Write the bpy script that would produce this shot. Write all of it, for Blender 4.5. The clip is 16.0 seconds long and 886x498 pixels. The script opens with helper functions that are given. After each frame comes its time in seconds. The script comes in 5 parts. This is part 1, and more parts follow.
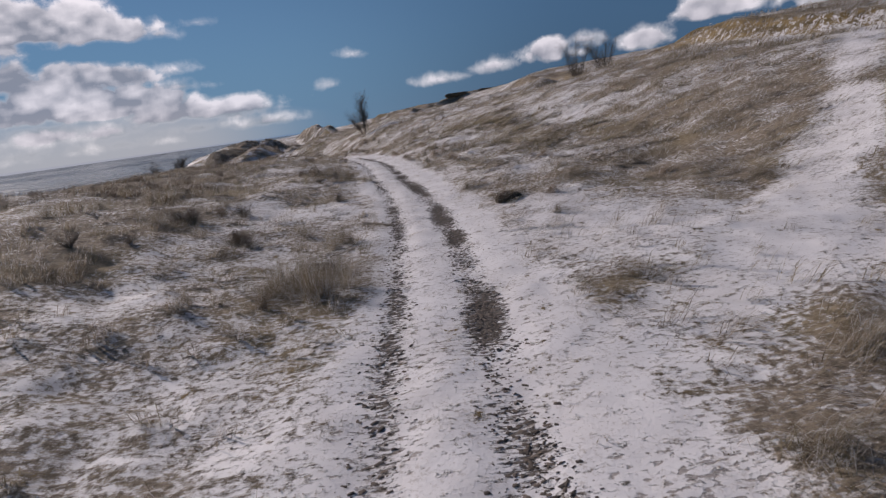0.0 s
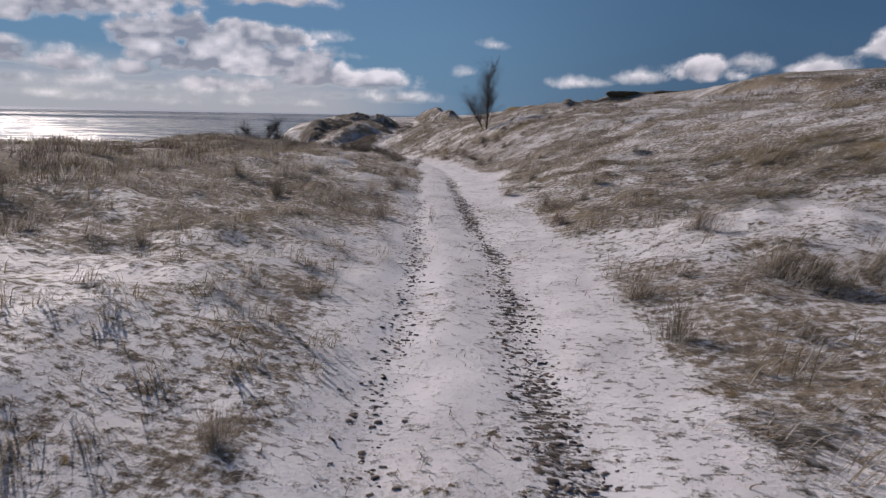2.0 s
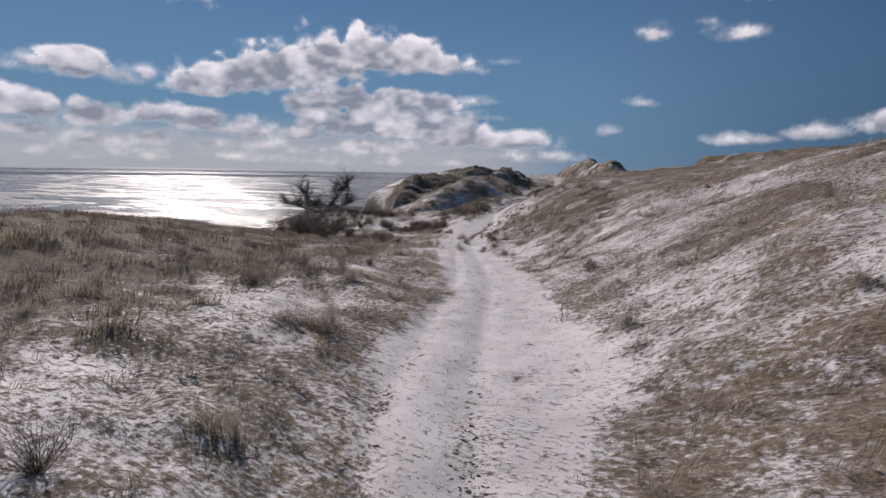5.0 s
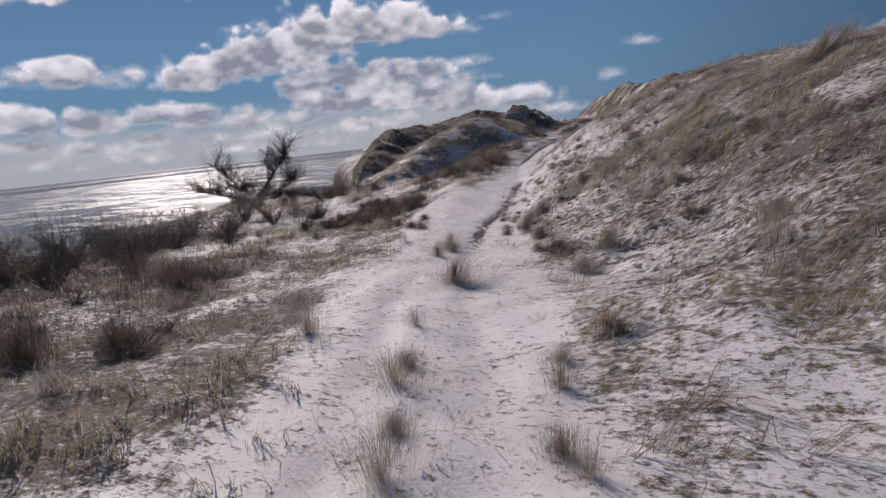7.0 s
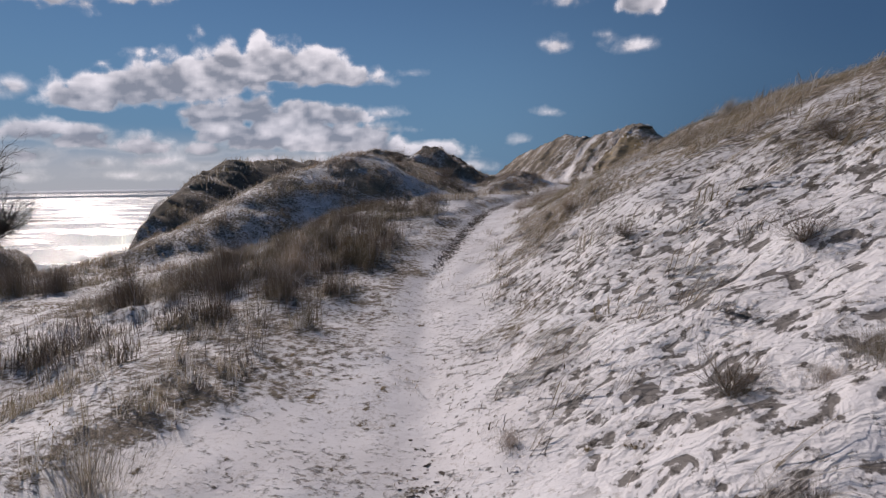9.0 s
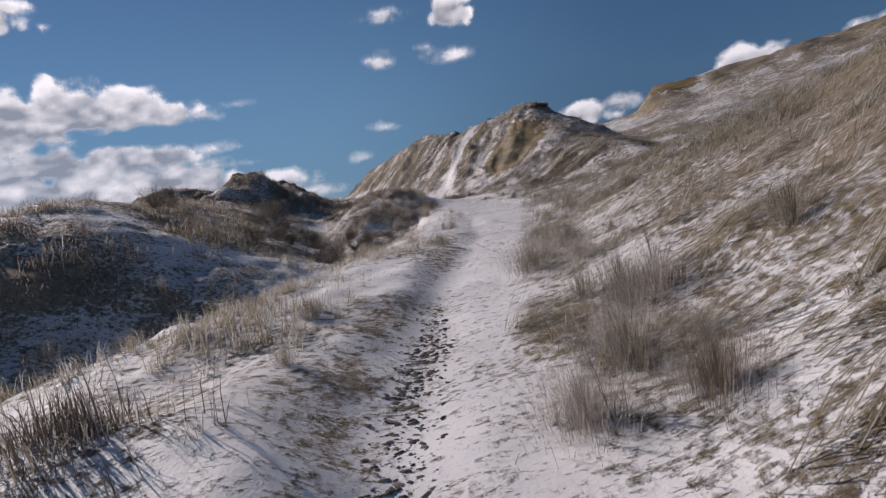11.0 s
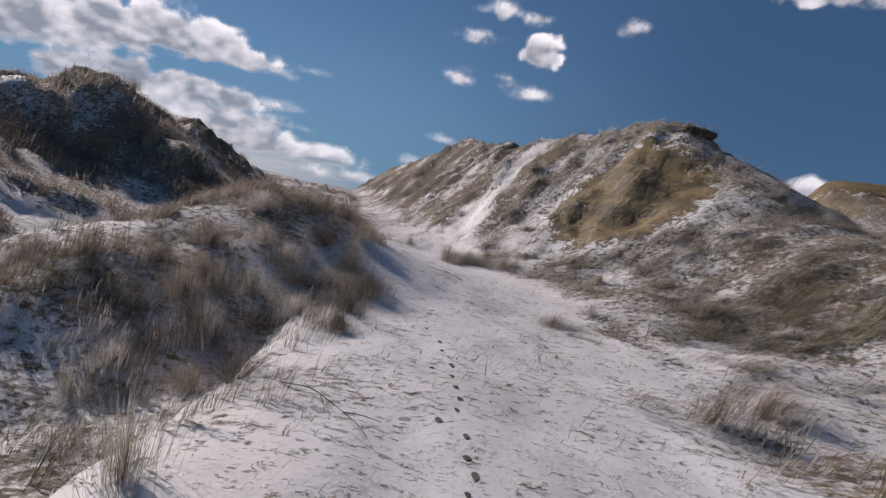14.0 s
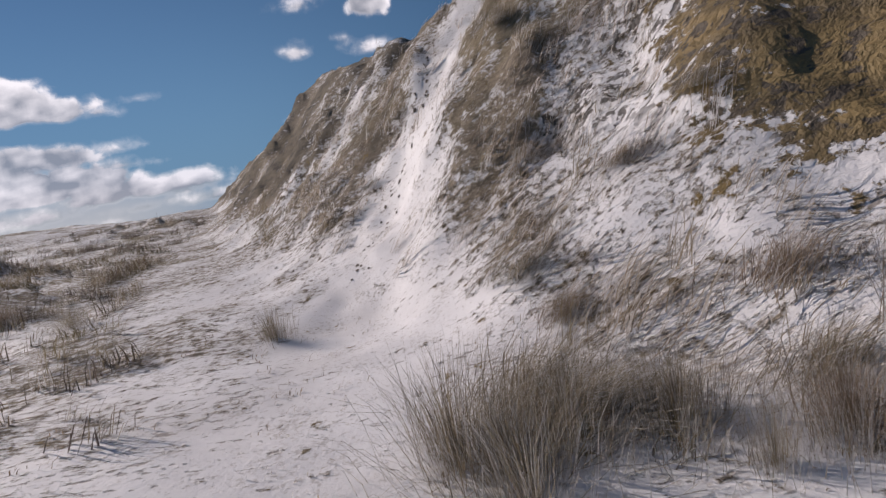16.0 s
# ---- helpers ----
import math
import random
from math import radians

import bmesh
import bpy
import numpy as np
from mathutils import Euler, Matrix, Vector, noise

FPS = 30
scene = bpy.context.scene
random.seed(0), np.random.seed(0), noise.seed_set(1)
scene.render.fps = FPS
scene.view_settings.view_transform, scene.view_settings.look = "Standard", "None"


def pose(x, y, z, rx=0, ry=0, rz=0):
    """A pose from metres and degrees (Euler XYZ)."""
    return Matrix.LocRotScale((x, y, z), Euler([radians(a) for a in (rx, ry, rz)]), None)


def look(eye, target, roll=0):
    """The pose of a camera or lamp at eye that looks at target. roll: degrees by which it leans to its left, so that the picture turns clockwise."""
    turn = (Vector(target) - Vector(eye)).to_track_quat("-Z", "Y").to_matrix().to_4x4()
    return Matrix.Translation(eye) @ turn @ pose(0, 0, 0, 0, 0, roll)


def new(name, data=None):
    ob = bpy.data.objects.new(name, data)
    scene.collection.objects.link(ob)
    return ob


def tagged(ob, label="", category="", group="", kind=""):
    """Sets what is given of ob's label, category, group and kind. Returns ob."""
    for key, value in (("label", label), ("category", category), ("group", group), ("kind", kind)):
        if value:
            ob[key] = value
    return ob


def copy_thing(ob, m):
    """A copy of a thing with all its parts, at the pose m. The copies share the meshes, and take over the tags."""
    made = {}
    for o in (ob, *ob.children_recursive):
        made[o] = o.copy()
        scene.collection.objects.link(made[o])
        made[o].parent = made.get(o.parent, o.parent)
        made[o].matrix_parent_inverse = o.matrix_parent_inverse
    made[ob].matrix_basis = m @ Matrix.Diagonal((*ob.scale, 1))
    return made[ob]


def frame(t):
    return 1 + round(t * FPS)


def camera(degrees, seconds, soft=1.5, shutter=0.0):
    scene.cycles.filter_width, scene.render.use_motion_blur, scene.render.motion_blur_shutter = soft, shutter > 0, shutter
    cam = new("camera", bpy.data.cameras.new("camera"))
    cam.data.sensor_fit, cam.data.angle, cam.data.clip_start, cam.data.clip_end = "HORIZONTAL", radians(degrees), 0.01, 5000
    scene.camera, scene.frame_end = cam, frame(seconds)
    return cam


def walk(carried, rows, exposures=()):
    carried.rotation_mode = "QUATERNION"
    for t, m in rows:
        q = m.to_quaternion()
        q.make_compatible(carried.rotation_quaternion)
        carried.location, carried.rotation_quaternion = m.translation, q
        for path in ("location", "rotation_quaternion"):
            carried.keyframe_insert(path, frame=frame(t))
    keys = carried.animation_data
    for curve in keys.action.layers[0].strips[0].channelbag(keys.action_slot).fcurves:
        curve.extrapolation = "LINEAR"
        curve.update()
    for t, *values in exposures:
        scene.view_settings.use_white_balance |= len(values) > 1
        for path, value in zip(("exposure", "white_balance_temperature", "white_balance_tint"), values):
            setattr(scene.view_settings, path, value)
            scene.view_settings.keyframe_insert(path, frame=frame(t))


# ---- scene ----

# The camera flies low along a track, then turns into a hollow between mounds.
PATH = [
    (0.0, pose(0.00, -0.00, 5.40, 75.27, 7.59, -4.35)),
    (0.5, pose(-0.07, 6.34, 5.09, 77.74, 3.71, -3.52)),
    (1.0, pose(-0.43, 12.91, 4.94, 80.19, -5.53, 5.55)),
    (1.5, pose(-0.80, 19.10, 4.95, 79.83, -2.48, 8.15)),
    (2.0, pose(-1.37, 25.78, 4.86, 75.53, -1.18, 9.26)),
    (2.5, pose(-2.27, 32.93, 4.54, 75.64, -1.06, 10.66)),
    (3.0, pose(-3.41, 40.76, 4.42, 78.23, -3.90, 14.59)),
    (3.5, pose(-4.75, 47.97, 4.27, 79.72, -9.29, 18.89)),
    (4.0, pose(-6.37, 54.91, 4.28, 77.80, -9.77, 21.35)),
    (4.5, pose(-8.63, 61.58, 4.05, 81.28, -5.57, 22.60)),
    (6.8, pose(-18.44, 88.43, 1.60, 77.65, 6.31, 25.32)),
    (7.0, pose(-19.28, 90.48, 1.39, 77.98, 6.18, 24.43)),
    (7.5, pose(-21.29, 95.72, 1.06, 77.99, 3.08, 20.71)),
    (8.0, pose(-23.12, 100.80, 0.61, 81.51, 2.47, 19.20)),
    (8.5, pose(-23.90, 105.53, 0.63, 82.82, 4.22, 18.36)),
    (8.7, pose(-24.35, 107.25, 0.81, 83.03, 2.90, 17.11)),
    (10.8, pose(-27.51, 122.50, 1.39, 82.05, 7.41, 0.19)),
    (11.0, pose(-27.60, 123.78, 1.46, 83.04, 9.83, -1.19)),
    (11.5, pose(-27.69, 126.72, 1.70, 83.77, 7.10, -4.49)),
    (12.0, pose(-27.53, 129.46, 1.92, 86.91, 2.22, -6.39)),
    (12.5, pose(-27.19, 132.30, 1.99, 86.40, 1.86, -5.41)),
    (13.0, pose(-26.90, 135.16, 1.75, 78.92, -1.14, -3.40)),
    (13.5, pose(-26.74, 137.75, 1.81, 82.93, -3.58, -0.87)),
    (14.0, pose(-26.70, 140.16, 1.80, 85.40, -9.25, 2.78)),
    (14.5, pose(-26.75, 142.53, 1.92, 88.94, -6.50, 3.64)),
    (15.0, pose(-26.96, 145.03, 1.95, 86.10, 2.12, 2.83)),
    (15.5, pose(-27.12, 147.73, 1.86, 82.26, 6.66, -1.21)),
    (16.0, pose(-27.15, 150.53, 1.79, 80.71, 11.55, -9.34)),
]
cam = camera(79.95, 16.0, soft=1.3, shutter=0.02)
walk(cam, PATH, exposures=[(0.0, -0.3, 6620, 21), (8.7, -0.34, 6620, 21), (11.5, -0.15, 6620, 20), (16.0, -0.15, 6650, 20)])

# ---- world, sun ----
SUN_AZ, SUN_EL = -50.0, 31.0          # degrees from +y towards +x, and above the horizon
world = bpy.data.worlds.new("winter_sky")
scene.world = world
world.use_nodes = True
wn = world.node_tree
sky = wn.nodes.new("ShaderNodeTexSky")
sky.sky_type = "NISHITA"
sky.sun_disc = False
sky.sun_elevation = radians(SUN_EL)
sky.sun_rotation = radians(SUN_AZ)
sky.altitude = 50
sky.air_density, sky.dust_density, sky.ozone_density = 1.0, 0.0, 2.4
cool = wn.nodes.new("ShaderNodeMix")
cool.data_type, cool.blend_type = "RGBA", "MULTIPLY"
cool.inputs[0].default_value = 1.0
cool.inputs[7].default_value = (0.68, 0.95, 1.08, 1)
wn.links.new(sky.outputs[0], cool.inputs[6])
wn.links.new(cool.outputs[2], wn.nodes["Background"].inputs[0])
wn.nodes["Background"].inputs[1].default_value = 0.05

sun_data = bpy.data.lights.new("sun", "SUN")
sun_data.energy, sun_data.angle, sun_data.color = 3.9, radians(0.53), (1.0, 0.93, 0.83)
sun = new("sun", sun_data)
a, e = radians(SUN_AZ), radians(SUN_EL)
SUN_DIR = Vector((math.sin(a) * math.cos(e), math.cos(a) * math.cos(e), math.sin(e)))
sun.matrix_world = look(SUN_DIR * 60, (0, 0, 0))

# ---- materials ----


class Mat:
    """A node material with short names for its nodes."""

    def __init__(self, name, rough=0.8, metallic=0.0):
        self.m = bpy.data.materials.new(name)
        self.m.use_nodes = True
        self.t = self.m.node_tree
        self.b = self.t.nodes["Principled BSDF"]
        self.b.inputs["Roughness"].default_value = rough
        self.b.inputs["Metallic"].default_value = metallic

    def node(self, kind, **sockets):
        n = self.t.nodes.new(kind)
        for k, v in sockets.items():
            self.put(n.inputs[k.replace("_", " ")], v)
        return n

    def put(self, socket, v):
        if hasattr(v, "links"):
            self.t.links.new(v, socket)
        else:
            socket.default_value = v

    def noise(self, scale, detail=4.0, rough=0.6, at=None, distort=0.0):
        n = self.node("ShaderNodeTexNoise", Scale=scale, Detail=detail, Roughness=rough, Distortion=distort)
        self.put(n.inputs["Vector"], at if at is not None else self.place())
        return n.outputs["Fac"]

    def place(self, sx=1.0, sy=1.0, sz=1.0, turn=0.0):
        c = self.node("ShaderNodeTexCoord").outputs["Object"]
        if (sx, sy, sz, turn) == (1.0, 1.0, 1.0, 0.0):
            return c
        mp = self.node("ShaderNodeMapping")
        self.put(mp.inputs["Vector"], c)
        mp.inputs["Scale"].default_value = (sx, sy, sz)
        mp.inputs["Rotation"].default_value = (0, 0, radians(turn))
        return mp.outputs[0]

    def math(self, op, x, y=0.0, clamp=False):
        n = self.t.nodes.new("ShaderNodeMath")
        n.operation, n.use_clamp = op, clamp
        self.put(n.inputs[0], x)
        self.put(n.inputs[1], y)
        return n.outputs[0]

    def ramp(self, x, lo, hi, out_lo=0.0, out_hi=1.0):
        n = self.node("ShaderNodeMapRange")
        n.interpolation_type = "SMOOTHSTEP"
        for i, v in enumerate((x, lo, hi, out_lo, out_hi)):
            self.put(n.inputs[i], v)
        return n.outputs[0]

    def mix(self, f, x, y):
        n = self.t.nodes.new("ShaderNodeMix")
        n.data_type = "RGBA"
        self.put(n.inputs[0], f)
        for s, v in ((n.inputs[6], x), (n.inputs[7], y)):
            self.put(s, (*v, 1) if isinstance(v, tuple) and len(v) == 3 else v)
        return n.outputs[2]

    def attr(self, name):
        n = self.t.nodes.new("ShaderNodeAttribute")
        n.attribute_name = name
        return n.outputs["Fac"]

    def island(self):
        return self.t.nodes.new("ShaderNodeNewGeometry").outputs["Random Per Island"]

    def color(self, v):
        self.put(self.b.inputs["Base Color"], (*v, 1) if isinstance(v, tuple) else v)
        return self

    def bump(self, h, strength=0.5, distance=0.05):
        n = self.node("ShaderNodeBump", Strength=strength, Distance=distance, Height=h)
        self.put(self.b.inputs["Normal"], n.outputs[0])
        return self


def ground_material():
    """Thin, wind-blown snow over matted dry grass, bare yellow loam where the bank has slipped, churned earth in the ruts."""
    m = Mat("snowy_ground", 0.85)
    fine = m.noise(11.0, 6, 0.7)
    lump = m.noise(2.6, 5, 0.62)
    mid = m.noise(1.2, 4, 0.6)
    big = m.noise(0.28, 3, 0.5)
    fibre = m.noise(1.0, 5, 0.68, m.place(7.0, 30.0, 10.0, 26), 1.2)
    strand = m.noise(1.0, 5, 0.68, m.place(1.7, 6.5, 3.0, 26), 0.9)
    veg, soil, rut, path, crag = m.attr("veg"), m.attr("soil"), m.attr("rut"), m.attr("path"), m.attr("crag")
    # how much dry litter shows through the snow
    show = m.math("ADD", m.math("ADD", m.math("MULTIPLY", lump, 0.26), m.math("MULTIPLY", strand, 0.42)), m.math("MULTIPLY", fibre, 0.58))
    show = m.math("ADD", show, m.math("MULTIPLY", m.math("SUBTRACT", fine, 0.5), 0.95))
    show = m.math("ADD", show, 0.122)
    show = m.math("ADD", show, m.math("MULTIPLY", m.math("SUBTRACT", big, 0.5), 0.16))
    show = m.math("ADD", show, m.math("MULTIPLY", m.math("SUBTRACT", veg, 0.5), 0.5))
    show = m.math("ADD", show, m.math("MULTIPLY", crag, 0.34))
    grown = m.math("ADD", m.math("MULTIPLY", strand, 0.42), m.math("MULTIPLY", fibre, 0.58))
    show = m.math("SUBTRACT", show, m.math("MULTIPLY", m.attr("clod"), m.math("SUBTRACT", grown, 0.435)))
    show = m.math("ADD", show, m.math("MULTIPLY", m.math("MULTIPLY", m.math("SUBTRACT", lump, 0.52), crag), 0.9))
    litter = m.ramp(show, 0.645, 0.825)
    straw = m.mix(m.ramp(fibre, 0.35, 0.65), (0.185, 0.145, 0.108), (0.37, 0.305, 0.225))
    straw = m.mix(m.ramp(fine, 0.45, 0.7), straw, (0.11, 0.088, 0.066))
    straw = m.mix(m.ramp(big, 0.5, 0.7, 0.0, 0.45), straw, (0.27, 0.21, 0.10))
    scree = m.mix(m.ramp(lump, 0.35, 0.65), (0.055, 0.046, 0.038), (0.17, 0.14, 0.10))
    straw = m.mix(m.ramp(crag, 0.3, 0.8, 0.0, 0.88), straw, scree)
    snow = m.mix(m.ramp(mid, 0.3, 0.75), (0.80, 0.79, 0.80), (0.66, 0.645, 0.65))
    snow = m.mix(m.ramp(m.math("ADD", m.noise(26.0, 4, 0.7), m.math("MULTIPLY", m.math("SUBTRACT", lump, 0.5), 0.5)), 0.54, 0.68, 0.0, 0.5), snow, (0.34, 0.30, 0.265))
    # scraps of leaf and earth trodden into the snow, and tiny shadows painted as dark specks
    speck = m.math("ADD", m.noise(9.0, 4, 0.62, m.place(1.0, 2.1, 1.0)), m.math("MULTIPLY", m.math("SUBTRACT", m.noise(0.9, 3, 0.5), 0.5), 0.34))
    speck = m.ramp(speck, 0.61, 0.67)
    snow = m.mix(m.math("MULTIPLY", speck, 0.75), snow, (0.20, 0.165, 0.14))
    col = m.mix(litter, snow, straw)
    # loam
    strata = m.noise(1.1, 5, 0.6, m.place(0.6, 0.6, 3.0))
    loam = m.mix(m.ramp(strata, 0.35, 0.65), (0.125, 0.09, 0.042), (0.27, 0.19, 0.08))
    bare = m.ramp(m.math("ADD", soil, m.math("MULTIPLY", m.math("SUBTRACT", m.math("ADD", lump, fine), 1.0), 2.1)), 0.40, 0.60)
    col = m.mix(bare, col, loam)
    # frozen lumps of turned earth under the snow, the shade in the gaps between them painted dark
    clod = m.attr("clod")
    pit = m.noise(5.2, 3, 0.55, m.place(1.0, 1.4, 1.0), 0.6)
    gap = m.math("MULTIPLY", m.ramp(m.math("ADD", pit, m.math("MULTIPLY", m.math("SUBTRACT", fine, 0.5), 0.5)), 0.535, 0.59), m.ramp(m.math("ADD", clod, m.math("MULTIPLY", m.math("SUBTRACT", mid, 0.5), 1.6)), 0.4, 0.75))
    col = m.mix(m.math("MULTIPLY", gap, 0.9), col, (0.075, 0.062, 0.05))
    # churned ruts
    grit = m.noise(9.0, 4, 0.7, m.place(0.8, 2.6, 1))
    churn = m.ramp(m.math("ADD", m.math("MULTIPLY", rut, 0.55), m.math("MULTIPLY", grit, 0.9)), 0.76, 0.86)
    earth = m.mix(m.ramp(fine, 0.4, 0.6), (0.06, 0.05, 0.042), (0.15, 0.125, 0.105))
    col = m.mix(churn, col, earth)
    m.color(col)
    m.put(m.b.inputs["Roughness"], m.math("SUBTRACT", 0.92, m.math("MULTIPLY", m.ramp(litter, 0.0, 1.0, 1.0, 0.0), 0.25)))
    h = m.math("ADD", m.math("MULTIPLY", fibre, m.math("ADD", 0.05, m.math("MULTIPLY", litter, 0.9))), m.math("MULTIPLY", fine, m.math("ADD", 0.16, m.math("MULTIPLY", litter, 0.25))))
    h = m.math("ADD", h, m.math("MULTIPLY", lump, 0.32))
    h = m.math("ADD", h, m.math("MULTIPLY", m.math("MULTIPLY", m.noise(5.0, 5, 0.7, m.place(1, 1, 0.5)), bare), 1.6))
    h = m.math("SUBTRACT", h, m.math("MULTIPLY", m.math("MAXIMUM", churn, speck), 0.3))
    h = m.math("ADD", h, m.math("MULTIPLY", m.math("MULTIPLY", pit, clod), -1.6))
    h = m.math("ADD", h, m.math("MULTIPLY", m.noise(38.0, 3, 0.7), m.math("ADD", 0.1, m.math("MULTIPLY", litter, 0.25))))
    m.bump(h, 0.62, 0.07)
    return m.m


def sea_material():
    m = Mat("sea_water", 0.22)
    slush = m.ramp(m.noise(0.018, 6, 0.7, m.place(1, 3.0, 1, 38)), 0.45, 0.62)
    m.color(m.mix(slush, (0.04, 0.055, 0.065), (0.12, 0.14, 0.15)))
    m.put(m.b.inputs["Roughness"], m.math("ADD", 0.16, m.math("MULTIPLY", slush, 0.32)))
    w = m.math("ADD", m.noise(0.05, 6, 0.7, m.place(1, 2.2, 1, 30)), m.math("MULTIPLY", m.noise(0.4, 4, 0.6), 0.4))
    m.bump(w, 1.0, 0.95)
    m.b.inputs["IOR"].default_value = 1.33
    return m.m


def straw_material(name, dark, pale, snow=0.3, rough=0.75, thin=0.45):
    """Dry stems, each its own tone, some with snow clinging to them."""
    m = Mat(name, rough)
    r = m.island()
    tone = m.mix(r, dark, pale)
    tone = m.mix(m.ramp(m.noise(0.5, 2), 0.35, 0.7, 0.0, 0.5), tone, (0.25, 0.205, 0.09))
    white = m.ramp(m.math("FRACT", m.math("MULTIPLY", r, 7.31)), 1.0 - 1.6 * snow, 1.0)
    tone = m.mix(m.math("MULTIPLY", white, 0.7), tone, (0.70, 0.69, 0.70))
    lying = m.ramp(m.math("ADD", m.noise(5.0, 4, 0.7), m.math("MULTIPLY", m.math("SUBTRACT", m.noise(0.8, 2), 0.5), 0.4)), 0.6 - 0.15 * snow, 0.65 - 0.15 * snow)
    tone = m.mix(m.math("MULTIPLY", lying, min(0.85, 2.0 * snow)), tone, (0.76, 0.75, 0.76))
    m.color(tone)
    glow = m.node("ShaderNodeBsdfTranslucent", Color=tone)
    both = m.node("ShaderNodeMixShader")
    both.inputs[0].default_value = thin
    m.t.links.new(m.b.outputs[0], both.inputs[1])
    m.t.links.new(glow.outputs[0], both.inputs[2])
    m.t.links.new(both.outputs[0], m.t.nodes["Material Output"].inputs["Surface"])
    return m.m


def bark_material(name, c0, c1):
    m = Mat(name, 0.85)
    n = m.noise(14.0, 5, 0.7, m.place(1, 1, 0.25))
    m.color(m.mix(n, c0, c1))
    m.bump(n, 0.6, 0.02)
    return m.m


def clod_material():
    m = Mat("frozen_earth", 0.9)
    m.color(m.mix(m.island(), (0.06, 0.05, 0.043), (0.19, 0.155, 0.13)))
    return m.m


GROUND, SEA, CLOD = ground_material(), sea_material(), clod_material()
STRAW = straw_material("dry_grass", (0.115, 0.09, 0.062), (0.36, 0.30, 0.215), 0.31)
STRAW_PALE = straw_material("pale_dry_grass", (0.20, 0.165, 0.115), (0.46, 0.40, 0.295), 0.4)
TWIG = straw_material("dry_twigs", (0.09, 0.07, 0.058), (0.23, 0.18, 0.145), 0.12, thin=0.15)
OLIVE = straw_material("olive_grass", (0.13, 0.108, 0.05), (0.34, 0.285, 0.14), 0.32)
RUSSET = straw_material("russet_weed", (0.17, 0.125, 0.095), (0.36, 0.275, 0.20), 0.3)
RUSSET_PALE = straw_material("pale_russet_grass", (0.26, 0.20, 0.155), (0.50, 0.41, 0.325), 0.55, thin=0.55)
TURF = bark_material("turf", (0.03, 0.024, 0.018), (0.12, 0.095, 0.06))
BARK = bark_material("bark", (0.035, 0.027, 0.022), (0.11, 0.088, 0.07))

# ---- the lie of the land ----
# Along the track, by y: where it runs, its height, and how the land stands above it at so many metres to each side.
YS = [-30, 0, 13, 28, 42, 52, 61, 72, 85, 97, 108, 118, 127, 137, 145, 153, 160, 175, 200, 260]
XT = [0.8, 0.2, 0.1, -1.4, -3.6, -5.5, -8.8, -12.3, -16.8, -22.4, -26.3, -28.0, -28.4, -26.6, -26.4, -27.5, -30, -33, -38, -50]
ZT = [3.2, 3.1, 3.0, 3.0, 2.75, 2.25, 1.75, 1.0, 0.1, -0.7, -1.05, -0.45, 0.2, 0.4, 0.5, 0.6, 0.8, 1.2, 1.8, 1.0]
LEFT3 = [0, 0, 0.1, 0.25, 0.3, 0.35, 0.35, 0.3, 0.1, -0.1, -0.35, -0.2, 0, -0.5, -0.5, 0.1, 0.1, 0.1, 0.2, 0]
LEFT8 = [0.6, 0.7, 0.8, 0.6, 0.6, 0.55, 0.5, 0.45, 0.1, -0.3, -0.8, -1.1, -1.7, -2.0, -1.6, 0.2, 0.2, 0.3, 0.3, 0]
LEFT20 = [0.6, 0.6, 0.6, -0.3, -0.8, -0.5, 0.1, 0.35, 0.0, -1.5, -2.4, -2.6, -3.0, -2.6, -0.6, 0.3, 0.3, 0.3, 0.2, -1.0]
RIGHT3 = [0, 0, 0.1, 0.3, 0.5, 0.5, 0.6, 0.8, 0.6, 0.4, 0.7, 1.0, 0.7, 0.4, 0.2, 0.3, 0.3, 0.3, 0.3, 0.3]
RIGHT8 = [0.2, 0.2, 0.2, 0.8, 1.6, 2.0, 2.6, 3.2, 2.8, 2.6, 3.0, 3.2, 2.7, 1.8, 0.6, 1.0, 1.0, 1.0, 1.0, 1.0]
RIGHT16 = [2.5, 2.2, 2.2, 2.8, 3.5, 3.35, 3.55, 4.7, 5.6, 5.0, 4.4, 4.0, 3.8, 3.2, 2.1, 1.6, 2.0, 2.0, 2.0, 2.0]
RIGHT35 = [4.4, 4.4, 4.6, 4.0, 5.4, 5.2, 5.2, 6.4, 8.0, 8.0, 7.6, 6.4, 5.6, 5.0, 4.6, 4.6, 4.8, 4.6, 4.0, 4.0]
BRINK = [22, 22, 22, 22, 22, 21, 21, 22, 23, 25, 27, 28, 29, 31, 31, 30, 28, 26, 25, 25]
SEA_LEVEL = -20.0
# where the wheels and feet have run, in metres right of the middle of the track
RY = [-30, 9, 13, 19, 23, 30, 36, 42, 50, 60, 66, 72, 85, 97, 103, 108, 112, 117, 123, 129, 134, 140, 160]
RR = [0.45, 0.42, 0.46, 0.38, 0.3, 0.38, 0.16, -0.05, -0.2, 0.0, 0.15, -0.1, 0.0, 0.4, 0.56, 1.3, 1.36, 1.0, 0.92, 0.9, 0.6, 0.1, 0.1]
CHUTE_Y = [148, 151.0, 152.5, 154.6, 156.9, 158.5, 160, 163]
CHUTE_X = [-27.1, -27.2, -27.35, -27.3, -26.8, -26.0, -25.2, -24.4]


